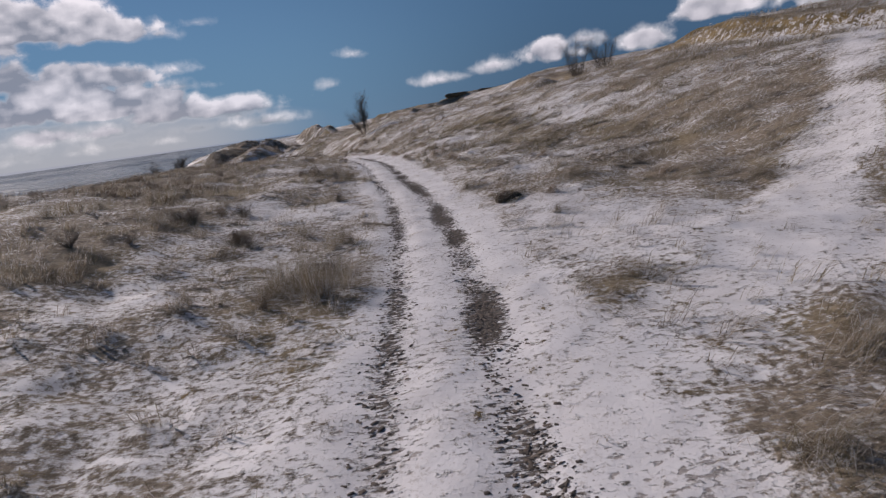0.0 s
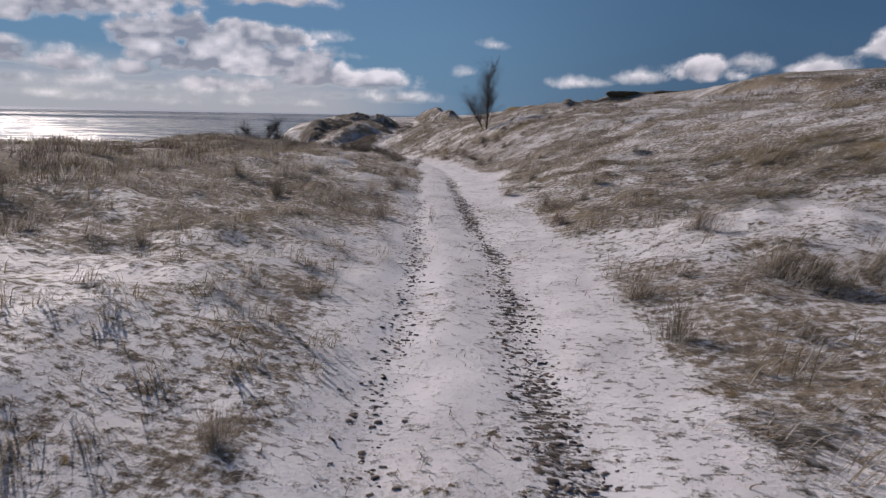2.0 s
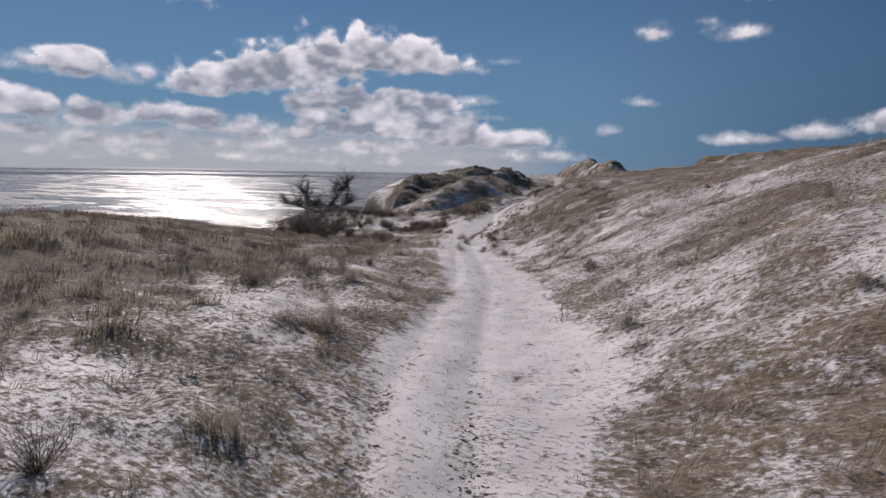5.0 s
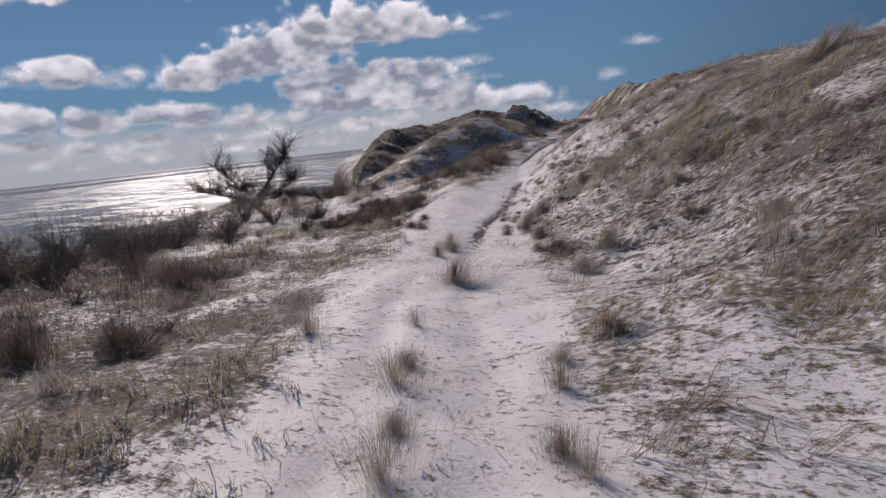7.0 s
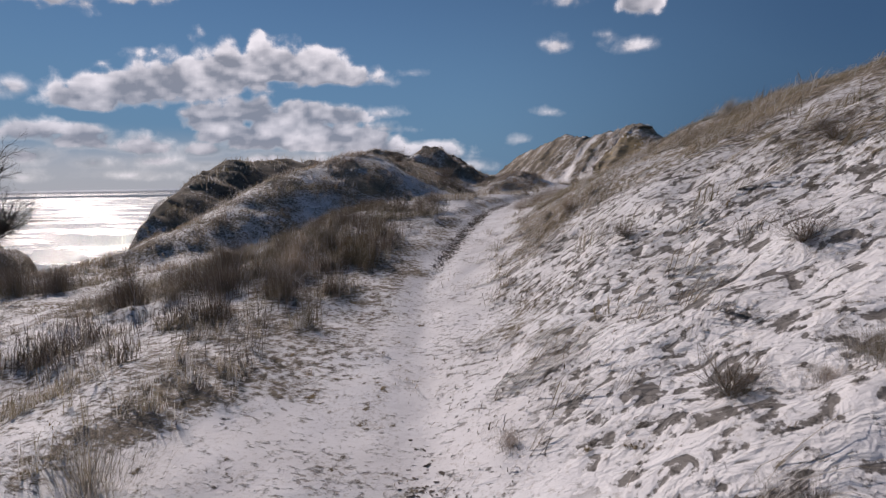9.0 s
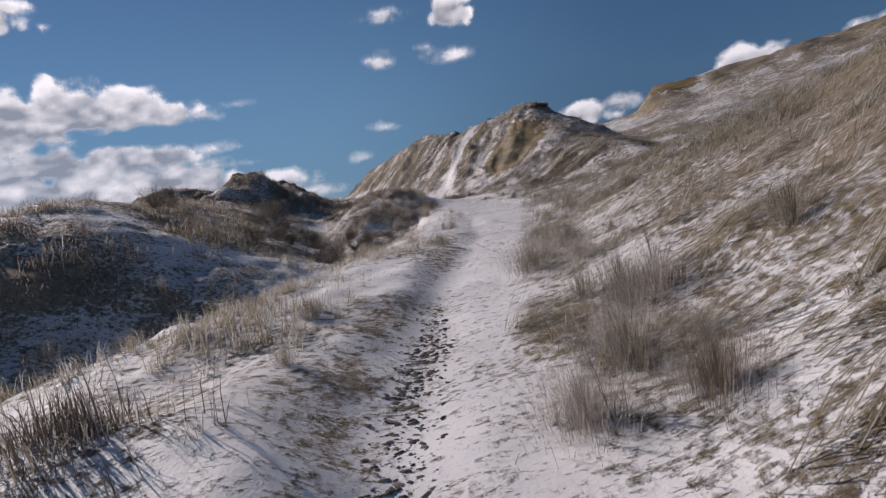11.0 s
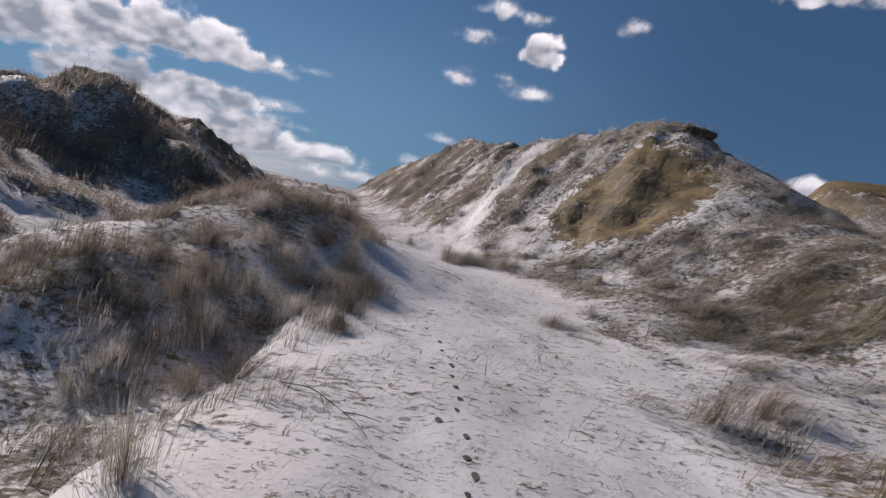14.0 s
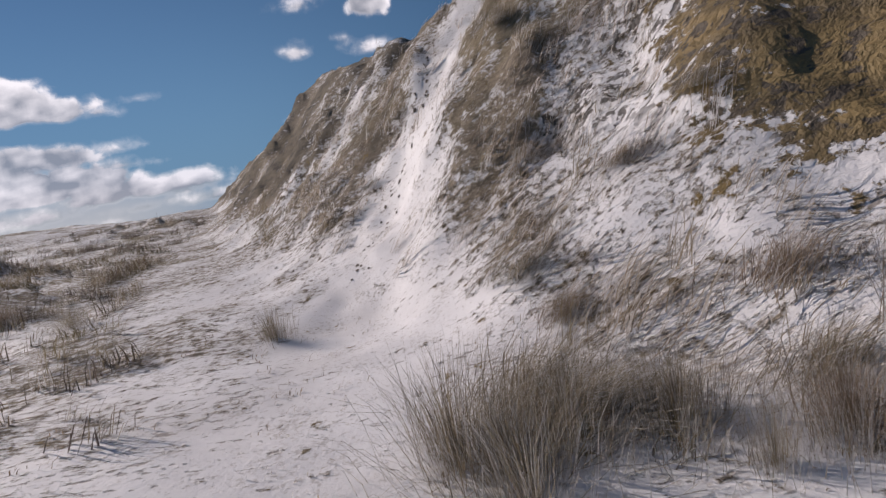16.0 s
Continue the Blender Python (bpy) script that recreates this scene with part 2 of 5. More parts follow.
def glide(v, xs, ys):
    """A smooth curve through (xs, ys)."""
    xs, ys = np.asarray(xs, float), np.asarray(ys, float)
    g = np.gradient(ys, xs)
    v = np.clip(v, xs[0], xs[-1])
    k = np.clip(np.searchsorted(xs, v) - 1, 0, len(xs) - 2)
    h = xs[k + 1] - xs[k]
    t = (v - xs[k]) / h
    return ((1 + 2 * t) * (1 - t) ** 2 * ys[k] + t * (1 - t) ** 2 * h * g[k]
            + t * t * (3 - 2 * t) * ys[k + 1] + t * t * (t - 1) * h * g[k + 1])


def grain(x, y, seed=0):
    """Smooth random relief, about -1 to 1, one bump a metre."""
    xi, yi = np.floor(x).astype(np.int64), np.floor(y).astype(np.int64)
    fx, fy = x - xi, y - yi
    fx, fy = fx * fx * fx * (fx * (fx * 6 - 15) + 10), fy * fy * fy * (fy * (fy * 6 - 15) + 10)

    def h(i, j):
        n = (i * 374761393 + j * 668265263 + seed * 1442695041) & 0x7FFFFFFF
        n = ((n ^ (n >> 13)) * 1274126177) & 0x7FFFFFFF
        return ((n ^ (n >> 16)) & 0xFFFF) / 32767.5 - 1
    a, b = h(xi, yi), h(xi + 1, yi)
    c, d = h(xi, yi + 1), h(xi + 1, yi + 1)
    return (a + (b - a) * fx) * (1 - fy) + (c + (d - c) * fx) * fy


def fractal(x, y, octaves=4, seed=0):
    s, amp, tot = 0.0, 1.0, 0.0
    for o in range(octaves):
        s = s + amp * grain(x * 2 ** o + 17.3 * o, y * 2 ** o - 9.1 * o, seed + o)
        tot += amp
        amp *= 0.5
    return s / tot * 1.5


def step(v, lo, hi):
    t = np.clip((v - lo) / (hi - lo), 0, 1)
    return t * t * (3 - 2 * t)


def higher(a, b, soft):
    """The higher of two surfaces, with a rounded foot between them."""
    h = np.clip(0.5 + 0.5 * (a - b) / soft, 0, 1)
    return b + (a - b) * h + soft * h * (1 - h)


def crest(x, y, points, fall_near, fall_far, round_top):
    """A ridge along points (x, y, z): its height, the way along it, the distance off it (to the left of its line positive)."""
    best = np.full(x.shape, 1e9)
    z, along, off = np.zeros(x.shape), np.zeros(x.shape), np.zeros(x.shape)
    run = 0.0
    for (x0, y0, z0), (x1, y1, z1) in zip(points[:-1], points[1:]):
        dx, dy = x1 - x0, y1 - y0
        ln = math.hypot(dx, dy)
        s = np.clip(((x - x0) * dx + (y - y0) * dy) / ln ** 2, 0, 1)
        px, py = x - x0 - s * dx, y - y0 - s * dy
        q = np.hypot(px, py)
        side = (dx * py - dy * px) / ln
        fall = fall_far + (fall_near - fall_far) * step(side, -0.6, 0.6)
        top = z0 + s * (z1 - z0)
        m = top - fall * (np.sqrt(q * q + round_top ** 2) - round_top)
        better = q < best
        best = np.where(better, q, best)
        z = np.where(better, m, z)
        along = np.where(better, run + s * ln, along)
        off = np.where(better, side, off)
        run += ln
    return z, along, off


HILL = [(-18.2, 154.0, 3.0), (-20.3, 156.2, 5.4), (-22.6, 159.2, 5.2), (-24.8, 163.5, 4.8), (-27.0, 172.3, 6.0), (-28.2, 182.0, 6.4), (-35.5, 200.0, 5.2), (-38.2, 206.0, 2.6)]
SPUR = [(-20.2, 154.8, 4.2), (-19.8, 151.5, 2.9), (-19.4, 148.0, 2.2), (-18.6, 144.5, 1.3)]
MOUND_A = [(-40.5, 152.5, 2.2), (-38.4, 156.0, 4.2), (-38.0, 160.5, 3.3), (-38.1, 164.0, 2.5)]
HUMP = [(-40.0, 127.5, -0.6), (-38.9, 132.0, 1.3), (-37.3, 137.3, 2.7), (-37.8, 143.0, 2.5), (-38.6, 149.0, 2.6)]
MOUND_B = [(-52.0, 163.0, 3.4), (-46.4, 161.6, 4.2), (-42.0, 163.0, 3.6)]
DOME = [(-45.9, 128.5, -2.0), (-47.0, 135.0, 0.8), (-48.8, 141.0, 2.5), (-50.3, 147.0, 3.2), (-45.5, 151.0, 2.6)]
YELLOW = [(-9.0, 171.2, 4.4), (-7.4, 170.6, 6.5), (-3.2, 170.0, 6.9), (6.0, 163.0, 7.6), (20.0, 150.0, 8.0)]
LEDGE = [(7.0, 106.0, 6.9), (11.0, 107.5, 8.1), (16.0, 107.4, 8.3), (21.0, 105.5, 8.0)]
CRAG_A = [(-0.6, 73.2, 5.3), (1.1, 73.6, 6.1), (2.4, 74.2, 5.9)]
CRAG_B = [(2.6, 84.4, 5.6), (4.2, 84.9, 6.35), (6.2, 85.8, 6.1)]
KNOB = [(12.6, 53.4, 6.4), (14.0, 53.7, 7.15), (15.6, 54.2, 6.7)]
ROCKS = [(-46.0, 186.0, 1.6), (-41.5, 184.5, 2.0), (-37.5, 180.5, 1.75), (-35.6, 178.0, 1.2)]
HUMMOCK = [(-32.0, 153.4, 1.05), (-30.9, 151.2, 1.35), (-30.1, 148.4, 1.58), (-30.5, 146.2, 1.05)]


# stretches of the plan, by y and by metres right of the track, where the grass stands thicker
THICKER = [(-3, 22, 6, 22, 0.08), (101.5, 106, 1.8, 6, 0.14), (134.5, 140, 2.6, 10, -0.04), (126, 132.5, 2.8, 10, 0.26), (94, 100.5, 2.8, 6, 0.12), (56, 70, 2, 9, -0.07), (28, 35, 1.8, 6, -0.1), (54, 60, -6, -1.6, -0.12), (56, 74, -24, -8, 0.1), (136, 147, 3.2, 9, 0.06), (97, 101, -5, -1.5, -0.08), (103, 118, 2.2, 4.5, -0.04), (92, 118, 4.8, 16, 0.1), (114, 119, -7, -0.9, 0.26),
           (106.5, 111, -6.5, -2.6, 0.2), (18, 25, -9, -2.3, 0.08), (26.5, 29.5, -6, -2.0, -0.24), (132, 180, 11, 32, -0.08), (148, 154, -6, -2.2, 0.25),
           (152, 163, -1, 2.4, -0.13), (150, 163, 2.6, 9, -0.07), (146, 154, -2.2, -0.5, -0.08), (158, 186, 0.5, 12, -0.14)]


def lie(x, y):
    """The land at (x, y): height, and how far it is track, rut, slipped loam and vegetation."""
    x, y = np.asarray(x, float), np.asarray(y, float)
    xt = glide(y, YS, XT)
    d = x - xt
    zt = glide(y, YS, ZT)
    brink = glide(y, YS, BRINK) + 2.0 * fractal(x * 0 + 3.1, y * 0.11, 3, 5)
    knots = [-brink - 45, -brink - 9, -brink, np.full_like(d, -8), np.full_like(d, -3.2), np.full_like(d, -1.5), np.full_like(d, 1.5),
             np.full_like(d, 3.2), np.full_like(d, 8), np.full_like(d, 16), np.full_like(d, 35), np.full_like(d, 110)]
    r35 = glide(y, YS, RIGHT35)
    vals = [-26 - zt, -7 - zt * 0.5, glide(y, YS, LEFT20), glide(y, YS, LEFT8), glide(y, YS, LEFT3), 0 * d, 0 * d,
            glide(y, YS, RIGHT3), glide(y, YS, RIGHT8), glide(y, YS, RIGHT16), r35, r35 + 2.5]
    slope = [(b - a) / (q - p) for a, b, p, q in zip(vals[:-1], vals[1:], knots[:-1], knots[1:])]
    tang = [0 * d] + [0.5 * (s0 + s1) for s0, s1 in zip(slope[:-1], slope[1:])] + [0 * d]
    rel = np.where(d <= knots[0], vals[0], vals[-1])
    for k in range(len(knots) - 1):
        h = knots[k + 1] - knots[k]
        t = np.clip((d - knots[k]) / h, 0, 1)
        piece = ((1 + 2 * t) * (1 - t) ** 2 * vals[k] + t * (1 - t) ** 2 * h * tang[k]
                 + t * t * (3 - 2 * t) * vals[k + 1] + t * t * (t - 1) * h * tang[k + 1])
        rel = np.where((d > knots[k]) & (d <= knots[k + 1]), piece, rel)
    z = zt + rel
    soil = np.zeros_like(z)
    # an old slipped scarp along the top of the first hillside
    line = np.interp(y, [30, 57, 85, 107], [26, 29.5, 33, 36.5]) + 1.8 * fractal(x * 0 + 1.7, y * 0.09, 3, 21)
    here = step(y, 18, 34) * step(-y, -116, -108)
    bank = here * step(-y, -58, -46)
    z = z + (0.8 * here + 0.4 * bank) * step(d, line - 0.4, line + 0.4)
    soil = np.maximum(soil, 0.8 * bank * np.exp(-((d - line) / 0.8) ** 2))
    crag = 0.8 * here * np.exp(-((d - line - 0.5) / 0.5) ** 2)
    # a slumped bowl below the ledge
    z = z - 2.6 * np.exp(-(((x - 11.0) / 8.0) ** 2 + ((y - 90.0) / 14.0) ** 2) ** 2)
    # mounds
    for pts, near, far, top, soft, rill in ((HILL, 0.95, 1.25, 0.8, 0.9, 0.25), (SPUR, 0.55, 0.75, 1.2, 0.8, 0.05), (MOUND_A, 0.75, 0.8, 1.3, 1.0, 0.24), (HUMP, 0.5, 0.55, 1.2, 0.9, 0.1),
                                            (MOUND_B, 0.6, 0.6, 1.5, 1.2, 0.2), (DOME, 1.5, 0.45, 1.6, 0.8, 0.2), (YELLOW, 0.6, 0.5, 2.0, 1.5, 0.2),
                                            (LEDGE, 0.9, 1.7, 0.5, 0.4, 0.2),
                                            (CRAG_A, 0.8, 0.9, 0.4, 0.35, 0.2), (CRAG_B, 0.8, 0.9, 0.4, 0.35, 0.2), (KNOB, 0.5, 0.6, 0.6, 0.4, 0.12), (ROCKS, 0.7, 0.7, 0.5, 0.4, 0.2), (HUMMOCK, 0.4, 0.8, 1.1, 0.5, 0.0)):
        mz, along, off = crest(x, y, pts, near, far, top)
        face = step(mz - z, -0.3, 1.2)
        if rill:
            gut = fractal(along * 0.9 + 0.3 * off, off * 0.25, 4, 40)
            gut = gut * (0.3 if pts is DOME else 1.0)
            mz = mz + rill * gut * step(np.abs(off), 0.1, 1.4)
            mz = mz + 0.7 * rill * fractal(x * 1.2, y * 1.2, 4, 44) + 0.25 * rill * fractal(x * 4.1, y * 4.1, 3, 45)
            broken = pts in (MOUND_A, MOUND_B, DOME, CRAG_A, CRAG_B, ROCKS)
            if broken or pts is HILL:
                mz = mz + (0.42 if broken else 0.24 * step(y, 157, 161)) * (0.45 - np.abs(fractal(x * 0.42, y * 0.42, 3, 46)) * 1.5)
            crag = np.maximum(crag, (0.6 + 0.4 * step(y, 157, 161) if pts is HILL or pts is SPUR else 1.0) * face * min(1, rill * 5) * np.clip((0.45 if pts is MOUND_A else 0.72 if broken else 0.36 + 0.12 * step(y, 157, 161) * (pts is HILL)) + 0.6 * gut + 0.4 * fractal(x * 0.8, y * 0.8, 3, 47), 0, 1))
        z = higher(mz, z, soft)
    # a gully biting into the bluff
    along, off = (x + 45.4) * -0.717 + (y - 126.4) * 0.697, (x + 45.4) * 0.697 + (y - 126.4) * 0.717
    gully = step(along, -3.0, 16.0) * np.exp(-(off / (2.0 + 0.04 * np.clip(along, 0, 60))) ** 4)
    z = z - 9.0 * gully + 0.5 * step(gully, 0.02, 0.3) * fractal(x * 0.9, y * 0.9, 4, 48)
    crag = np.maximum(crag, 0.95 * step(gully, 0.01, 0.2))
    # the steep bare face under the peak, and the yellow bank far behind it
    soil = np.maximum(soil, 1.05 * np.exp(-(((x + 22.7) / 2.0) ** 2 + ((y - 153.9) / 2.0) ** 2) ** 3))
    soil = np.maximum(soil, 1.9 * np.exp(-(((x + 6.3) / 2.2) ** 2 + ((y - 169.6) / 2.6) ** 2) ** 2))
    z = z - 0.2 * np.exp(-((x + 22.8) ** 2 + (y - 152.9) ** 2) / 0.14)
    # snow chute running down the face
    cx = glide(y, CHUTE_Y, CHUTE_X) + 0.15 * fractal(y * 0.8, y * 0, 2, 51)
    chute = np.exp(-np.abs((x - cx) / 0.85) ** 2.6) * step(y, 151.0, 153.0) * step(-y, -161.6, -160.2)
    z = z - 0.22 * chute * step(y, 153.5, 156.0)
    # the snowy shelf standing over the narrow path, its edge throwing shade on the rut
    shelf = step(y, 117.5, 121.5) * step(-y, -135, -130)
    edge = 0.12 * fractal(y * 0.7, y * 0, 3, 53)
    z = z + shelf * (0.11 + 0.1 * fractal(x * 0.9, y * 0.9, 3, 54)) * step(-d, -0.2 + edge, 0.45 + edge) * step(d, -4.6, -2.4)
    # the lip of the snow sheet over the hollow
    lip = 1.6 + 0.35 * fractal(y * 0.5, y * 0, 3, 55)
    z = z - 0.28 * step(y, 136.5, 139) * step(-y, -147, -144) * step(-d, lip, lip + 0.3) * step(d, -4.6, -2.8)
    # the track itself: flat, two ruts, a low crown
    wide = 1.55 + 0.35 * fractal(y * 0.21, y * 0 + 2.2, 3, 9) + 0.1 * step(y, 84, 96) * step(-y, -116, -104) + 0.6 * step(y, 103, 106) * step(-y, -115, -111) - 0.95 * step(y, 110, 117) * step(-y, -138, -134) + 0.3 * step(y, 136, 139) * step(-y, -154, -148)
    mid = glide(y, RY, RR) * (0.4 + 0.6 * step(y, 111, 116)) * step(y, 104, 109) * step(-y, -141, -136)
    path = 1 - step(np.abs(d - mid + 0.3 * (1 - step(y, 110, 117) * step(-y, -139, -135)) * fractal(y * 0.15, y * 0, 2, 3)), wide - 0.5, wide + 0.45)
    path = np.clip(path + 0.75 * path * (1 - path) * 2.2 * fractal(x * 1.3, y * 1.3, 3, 31), 0, 1) * step(-y, -156, -149)
    path = np.maximum(path, 0.9 * np.exp(-((d - 0.62) / 0.52) ** 4) * step(y, 119, 123) * step(-y, -135, -131))
    path = path * (1 - 0.95 * step(d, 1.3, 1.75) * step(y, 16, 20) * step(-y, -39, -35))
    # a side trail climbing the first slope
    tx, ty = x - np.clip(x, 2.0, 24.0), (x - 2.0) * 1.02 + 4.3 + 0.5 * fractal(x * 0.2, x * 0, 2, 35)
    side = np.exp(-(((y - ty) / 1.15) ** 2 + (tx / 1.2) ** 2) ** 2) * np.clip(0.85 + 0.4 * fractal(x * 0.5, y * 0.5, 2, 36), 0, 1)
    path = np.maximum(path, 0.85 * side)
    path = np.maximum(path, 0.5 * np.exp(-(((x - 3.2) / 1.8) ** 2 + ((y - 9.0) / 4.0) ** 2) ** 2))
    path = np.maximum(path, chute * (0.95 - 0.4 * step(y, 155, 157)))
    wob = glide(y, RY, RR) + 0.06 * fractal(y * 0.3, y * 0 + 7, 3, 11)
    foot = step(y, 112, 118)
    rut_r, rut_l = np.exp(-((d - wob + 0.48 * foot) / (0.27 + 0.12 * step(-y, -42, -34))) ** 2), np.exp(-((d + 1.12 - wob) / (0.22 + 0.08 * step(-y, -42, -34))) ** 2) * (1 - step(y, 95, 100))
    strong = 0.25 + 0.75 * step(-y, -47, -40) * (0.55 + 0.45 * step(fractal(y * 0.2, y * 0 + 4, 3, 13), -0.4, 0.3))
    second = step(y, 98, 103) * (step(-y, -115, -111) + 0.9 * step(y, 117, 121) * step(-y, -132, -128))
    strong = np.maximum(strong * step(-y, -62, -44), second * 0.8)
    strong = np.maximum(strong, 0.5 * step(y, 55, 60) * step(-y, -80, -72))
    rut = np.maximum(rut_r, rut_l * (0.7 + 0.1 * step(-y, -42, -34) - 0.4 * second)) * strong * np.clip(0.8 + 0.45 * fractal(y * 0.9, d * 2.0, 3, 15), 0, 1)
    z = z - 0.05 * np.maximum(rut_r, rut_l) * step(-y, -150, -130)
    clod = step(y, 93, 98) * step(-y, -121, -116) * step(d, 1.6, 2.6) * step(-d, -7.5, -5) + 0.8 * step(y, 150, 152) * step(-y, -158, -155) * step(d, 2.5, 3.5) * step(-d, -7, -5)
    clod = np.maximum(clod, 0.85 * step(y, 133.5, 135) * step(-y, -143, -139) * step(d, 2.4, 3.6) * step(-d, -11, -8))
    # hummocks of matted grass off the track
    off_path = 1 - path
    near_track = 0.35 + 0.65 * step(np.abs(d), 1.0, 4.0)
    cw, sw = math.cos(-0.45), math.sin(-0.45)
    lock = fractal((x * cw + y * sw) * 1.5 + 0.4 * fractal(x, y, 2, 72), (-x * sw + y * cw) * 2.6, 3, 70)
    z = z + off_path * near_track * (0.16 * fractal(x * 0.45, y * 0.45, 4, 60) + 0.06 * lock) + clod * 0.045 * fractal(x * 2.3, y * 2.3, 2, 74)
    z = z + path * 0.022 * fractal(x * 2.5, y * 2.5, 3, 80)
    z = np.where(y > 215, z + step(y, 215, 400) * 3 * fractal(x * 0.02, y * 0.02, 4, 90), z)
    patch = fractal(x * 0.33, y * 0.33, 3, 100)
    veg = np.maximum(0.21 * path, off_path) * np.clip(0.535 + 0.2 * patch + 0.14 * crag + 0.12 * step(-d, 4, 9) * step(-y, -104, -88) + 0.2 * step(-d, 5, 10) * step(y, 57, 65) * step(-y, -100, -90) - 0.09 * step(-d, 1.2, 2) * step(d, -8, -6) * step(y, 50, 58) * step(-y, -80, -72)
                             - 0.14 * step(d, 1.0, 2.0) * step(-d, -11, -8) * step(y, 86, 92) * step(-y, -104, -101) - (0.04 + 0.07 * step(y, 106, 109)) * step(d, 1.0, 2.0) * step(-d, -14, -11) * step(y, 101, 104) * step(-y, -118, -112) + 0.13 * step(-d, 5, 9) * step(y, 15, 25) * step(-y, -64, -52) - 0.08 * step(y, 25, 28) * step(-y, -34, -32) * step(-d, 1.2, 2) * step(d, -7, -5.5) + 0.02 * step(y, 92, 97) * step(-y, -107, -105) * step(-d, 2, 3) * step(d, -12, -9) - 0.3 * step(y, 109.5, 111.5) * step(-y, -118, -115) * step(-d, 0.5, 2) - 0.14 * step(y, 119, 123) * step(-y, -146, -140) * step(-d, 3.5, 5) - 0.1 * step(y, 146, 150) * step(-d, -1.5, -0.5) - 0.14 * step(y, 138, 141) * step(-y, -150, -147) * step(d, 1.2, 2) * step(-d, -5, -3.5) - 0.1 * step(y, 122, 125) * step(-y, -136, -133) * step(d, 0.8, 1.6) * step(-d, -4.5, -3.5) - 0.24 * step(y, 112, 118) * step(-y, -140, -136) * step(-d, -0.2, 0.4) * step(d, -5.5, -4.5) - 0.15 * step(y, 140, 144) * step(-y, -154, -151) * step(-d, 1, 1.6) * step(d, -7, -5)
                             + 0.12 * step(d, 3.2, 5.0) * step(y, 116, 120) * step(-y, -150, -142) + 0.03 * step(d, 9, 13) * step(y, 118, 130) - 0.12 * step(-y, -14, -10) * step(d, 2, 3) * step(-d, -8, -6) - 0.14 * step(-d, 1.0, 1.5) * step(d, -6, -5) * step(-y, -20, -15), 0, 1) * (1 - 0.5 * chute) * (1 - 0.8 * np.clip(soil, 0, 1))
    for y0, y1, d0, d1, more in THICKER:
        veg = veg + more * off_path * step(y, y0 - 2, y0 + 1) * step(-y, -y1 - 2, -y1 + 1) * step(d, d0 - 0.5, d0 + 0.4) * step(-d, -d1 - 1.5, -d1 + 0.5)
    veg = veg + 0.17 * off_path * (1 - clod) * fractal(x * 1.3, y * 1.3, 3, 210)
    veg = np.clip(veg * (1 - 0.5 * chute), 0, 1)
    return z, path, rut, soil, veg, crag * (1 - 0.9 * chute), clod


FAR = [120, 160, 230, 340, 520, 800, 1300, 2200, 3600]
DS = np.concatenate([np.arange(0, 5, 0.1), np.arange(5, 9, 0.16), np.arange(9, 16, 0.35), np.arange(16, 38, 0.7), np.arange(38, 100, 3.0), FAR])
DS = np.concatenate([-DS[:0:-1], DS])
YG = np.concatenate([[-1500, -700, -350, -180, -100, -60, -40, -28, -20, -14, -10], np.arange(-7, 166, 0.145), np.arange(166, 212, 0.5),
                     [214, 217, 221, 226, 233, 242, 255, 275, 300, 340, 400, 500, 650, 900, 1300, 2000, 3200, 4600]])
DD, YY = np.meshgrid(DS, YG)
XX = DD + glide(YY, YS, XT)
LIE = lie(XX, YY)


def land(x, y, layers=None):
    """The built ground at (x, y): height, track, rut, loam, vegetation, crag, frozen clods."""
    x, y = np.atleast_1d(np.asarray(x, float)), np.atleast_1d(np.asarray(y, float))
    d = x - glide(y, YS, XT)
    j = np.clip(np.searchsorted(DS, d) - 1, 0, len(DS) - 2)
    i = np.clip(np.searchsorted(YG, y) - 1, 0, len(YG) - 2)
    u, v = (d - DS[j]) / (DS[j + 1] - DS[j]), (y - YG[i]) / (YG[i + 1] - YG[i])
    return [(a[i, j] * (1 - u) + a[i, j + 1] * u) * (1 - v) + (a[i + 1, j] * (1 - u) + a[i + 1, j + 1] * u) * v for a in (layers or LIE)]


def height(x, y):
    return float(land(x, y, LIE[:1])[0][0])


def ground():
    nr, nc = DD.shape
    i = np.arange(nr * nc).reshape(nr, nc)
    quads = np.stack([i[:-1, :-1], i[:-1, 1:], i[1:, 1:], i[1:, :-1]], -1).reshape(-1, 4)
    me = mesh_from(np.stack([XX, YY, LIE[0]], -1).reshape(-1, 3), quads, GROUND, smooth=True)
    for name, v in zip(("path", "rut", "soil", "veg", "crag", "clod"), LIE[1:]):
        me.attributes.new(name, "FLOAT", "POINT").data.foreach_set("value", v.ravel().astype(np.float32))
    return tagged(new("ground", me), "rolling coastal ground, thin snow over matted dry grass", "ground", kind="structure")


def mesh_from(verts, faces, material, smooth=False):
    """A mesh from arrays of corners and of faces with the same number of corners each."""
    verts, faces = np.asarray(verts, np.float32), np.asarray(faces, np.int32)
    me = bpy.data.meshes.new("mesh")
    n, k = faces.shape
    me.vertices.add(len(verts))
    me.vertices.foreach_set("co", verts.ravel())
    me.loops.add(n * k)
    me.loops.foreach_set("vertex_index", faces.ravel())
    me.polygons.add(n)
    me.polygons.foreach_set("loop_start", np.arange(n, dtype=np.int32) * k)
    me.polygons.foreach_set("loop_total", np.full(n, k, np.int32))
    if smooth:
        me.polygons.foreach_set("use_smooth", np.ones(n, bool))
    me.update(calc_edges=True)
    me.materials.append(material)
    return me


ground()


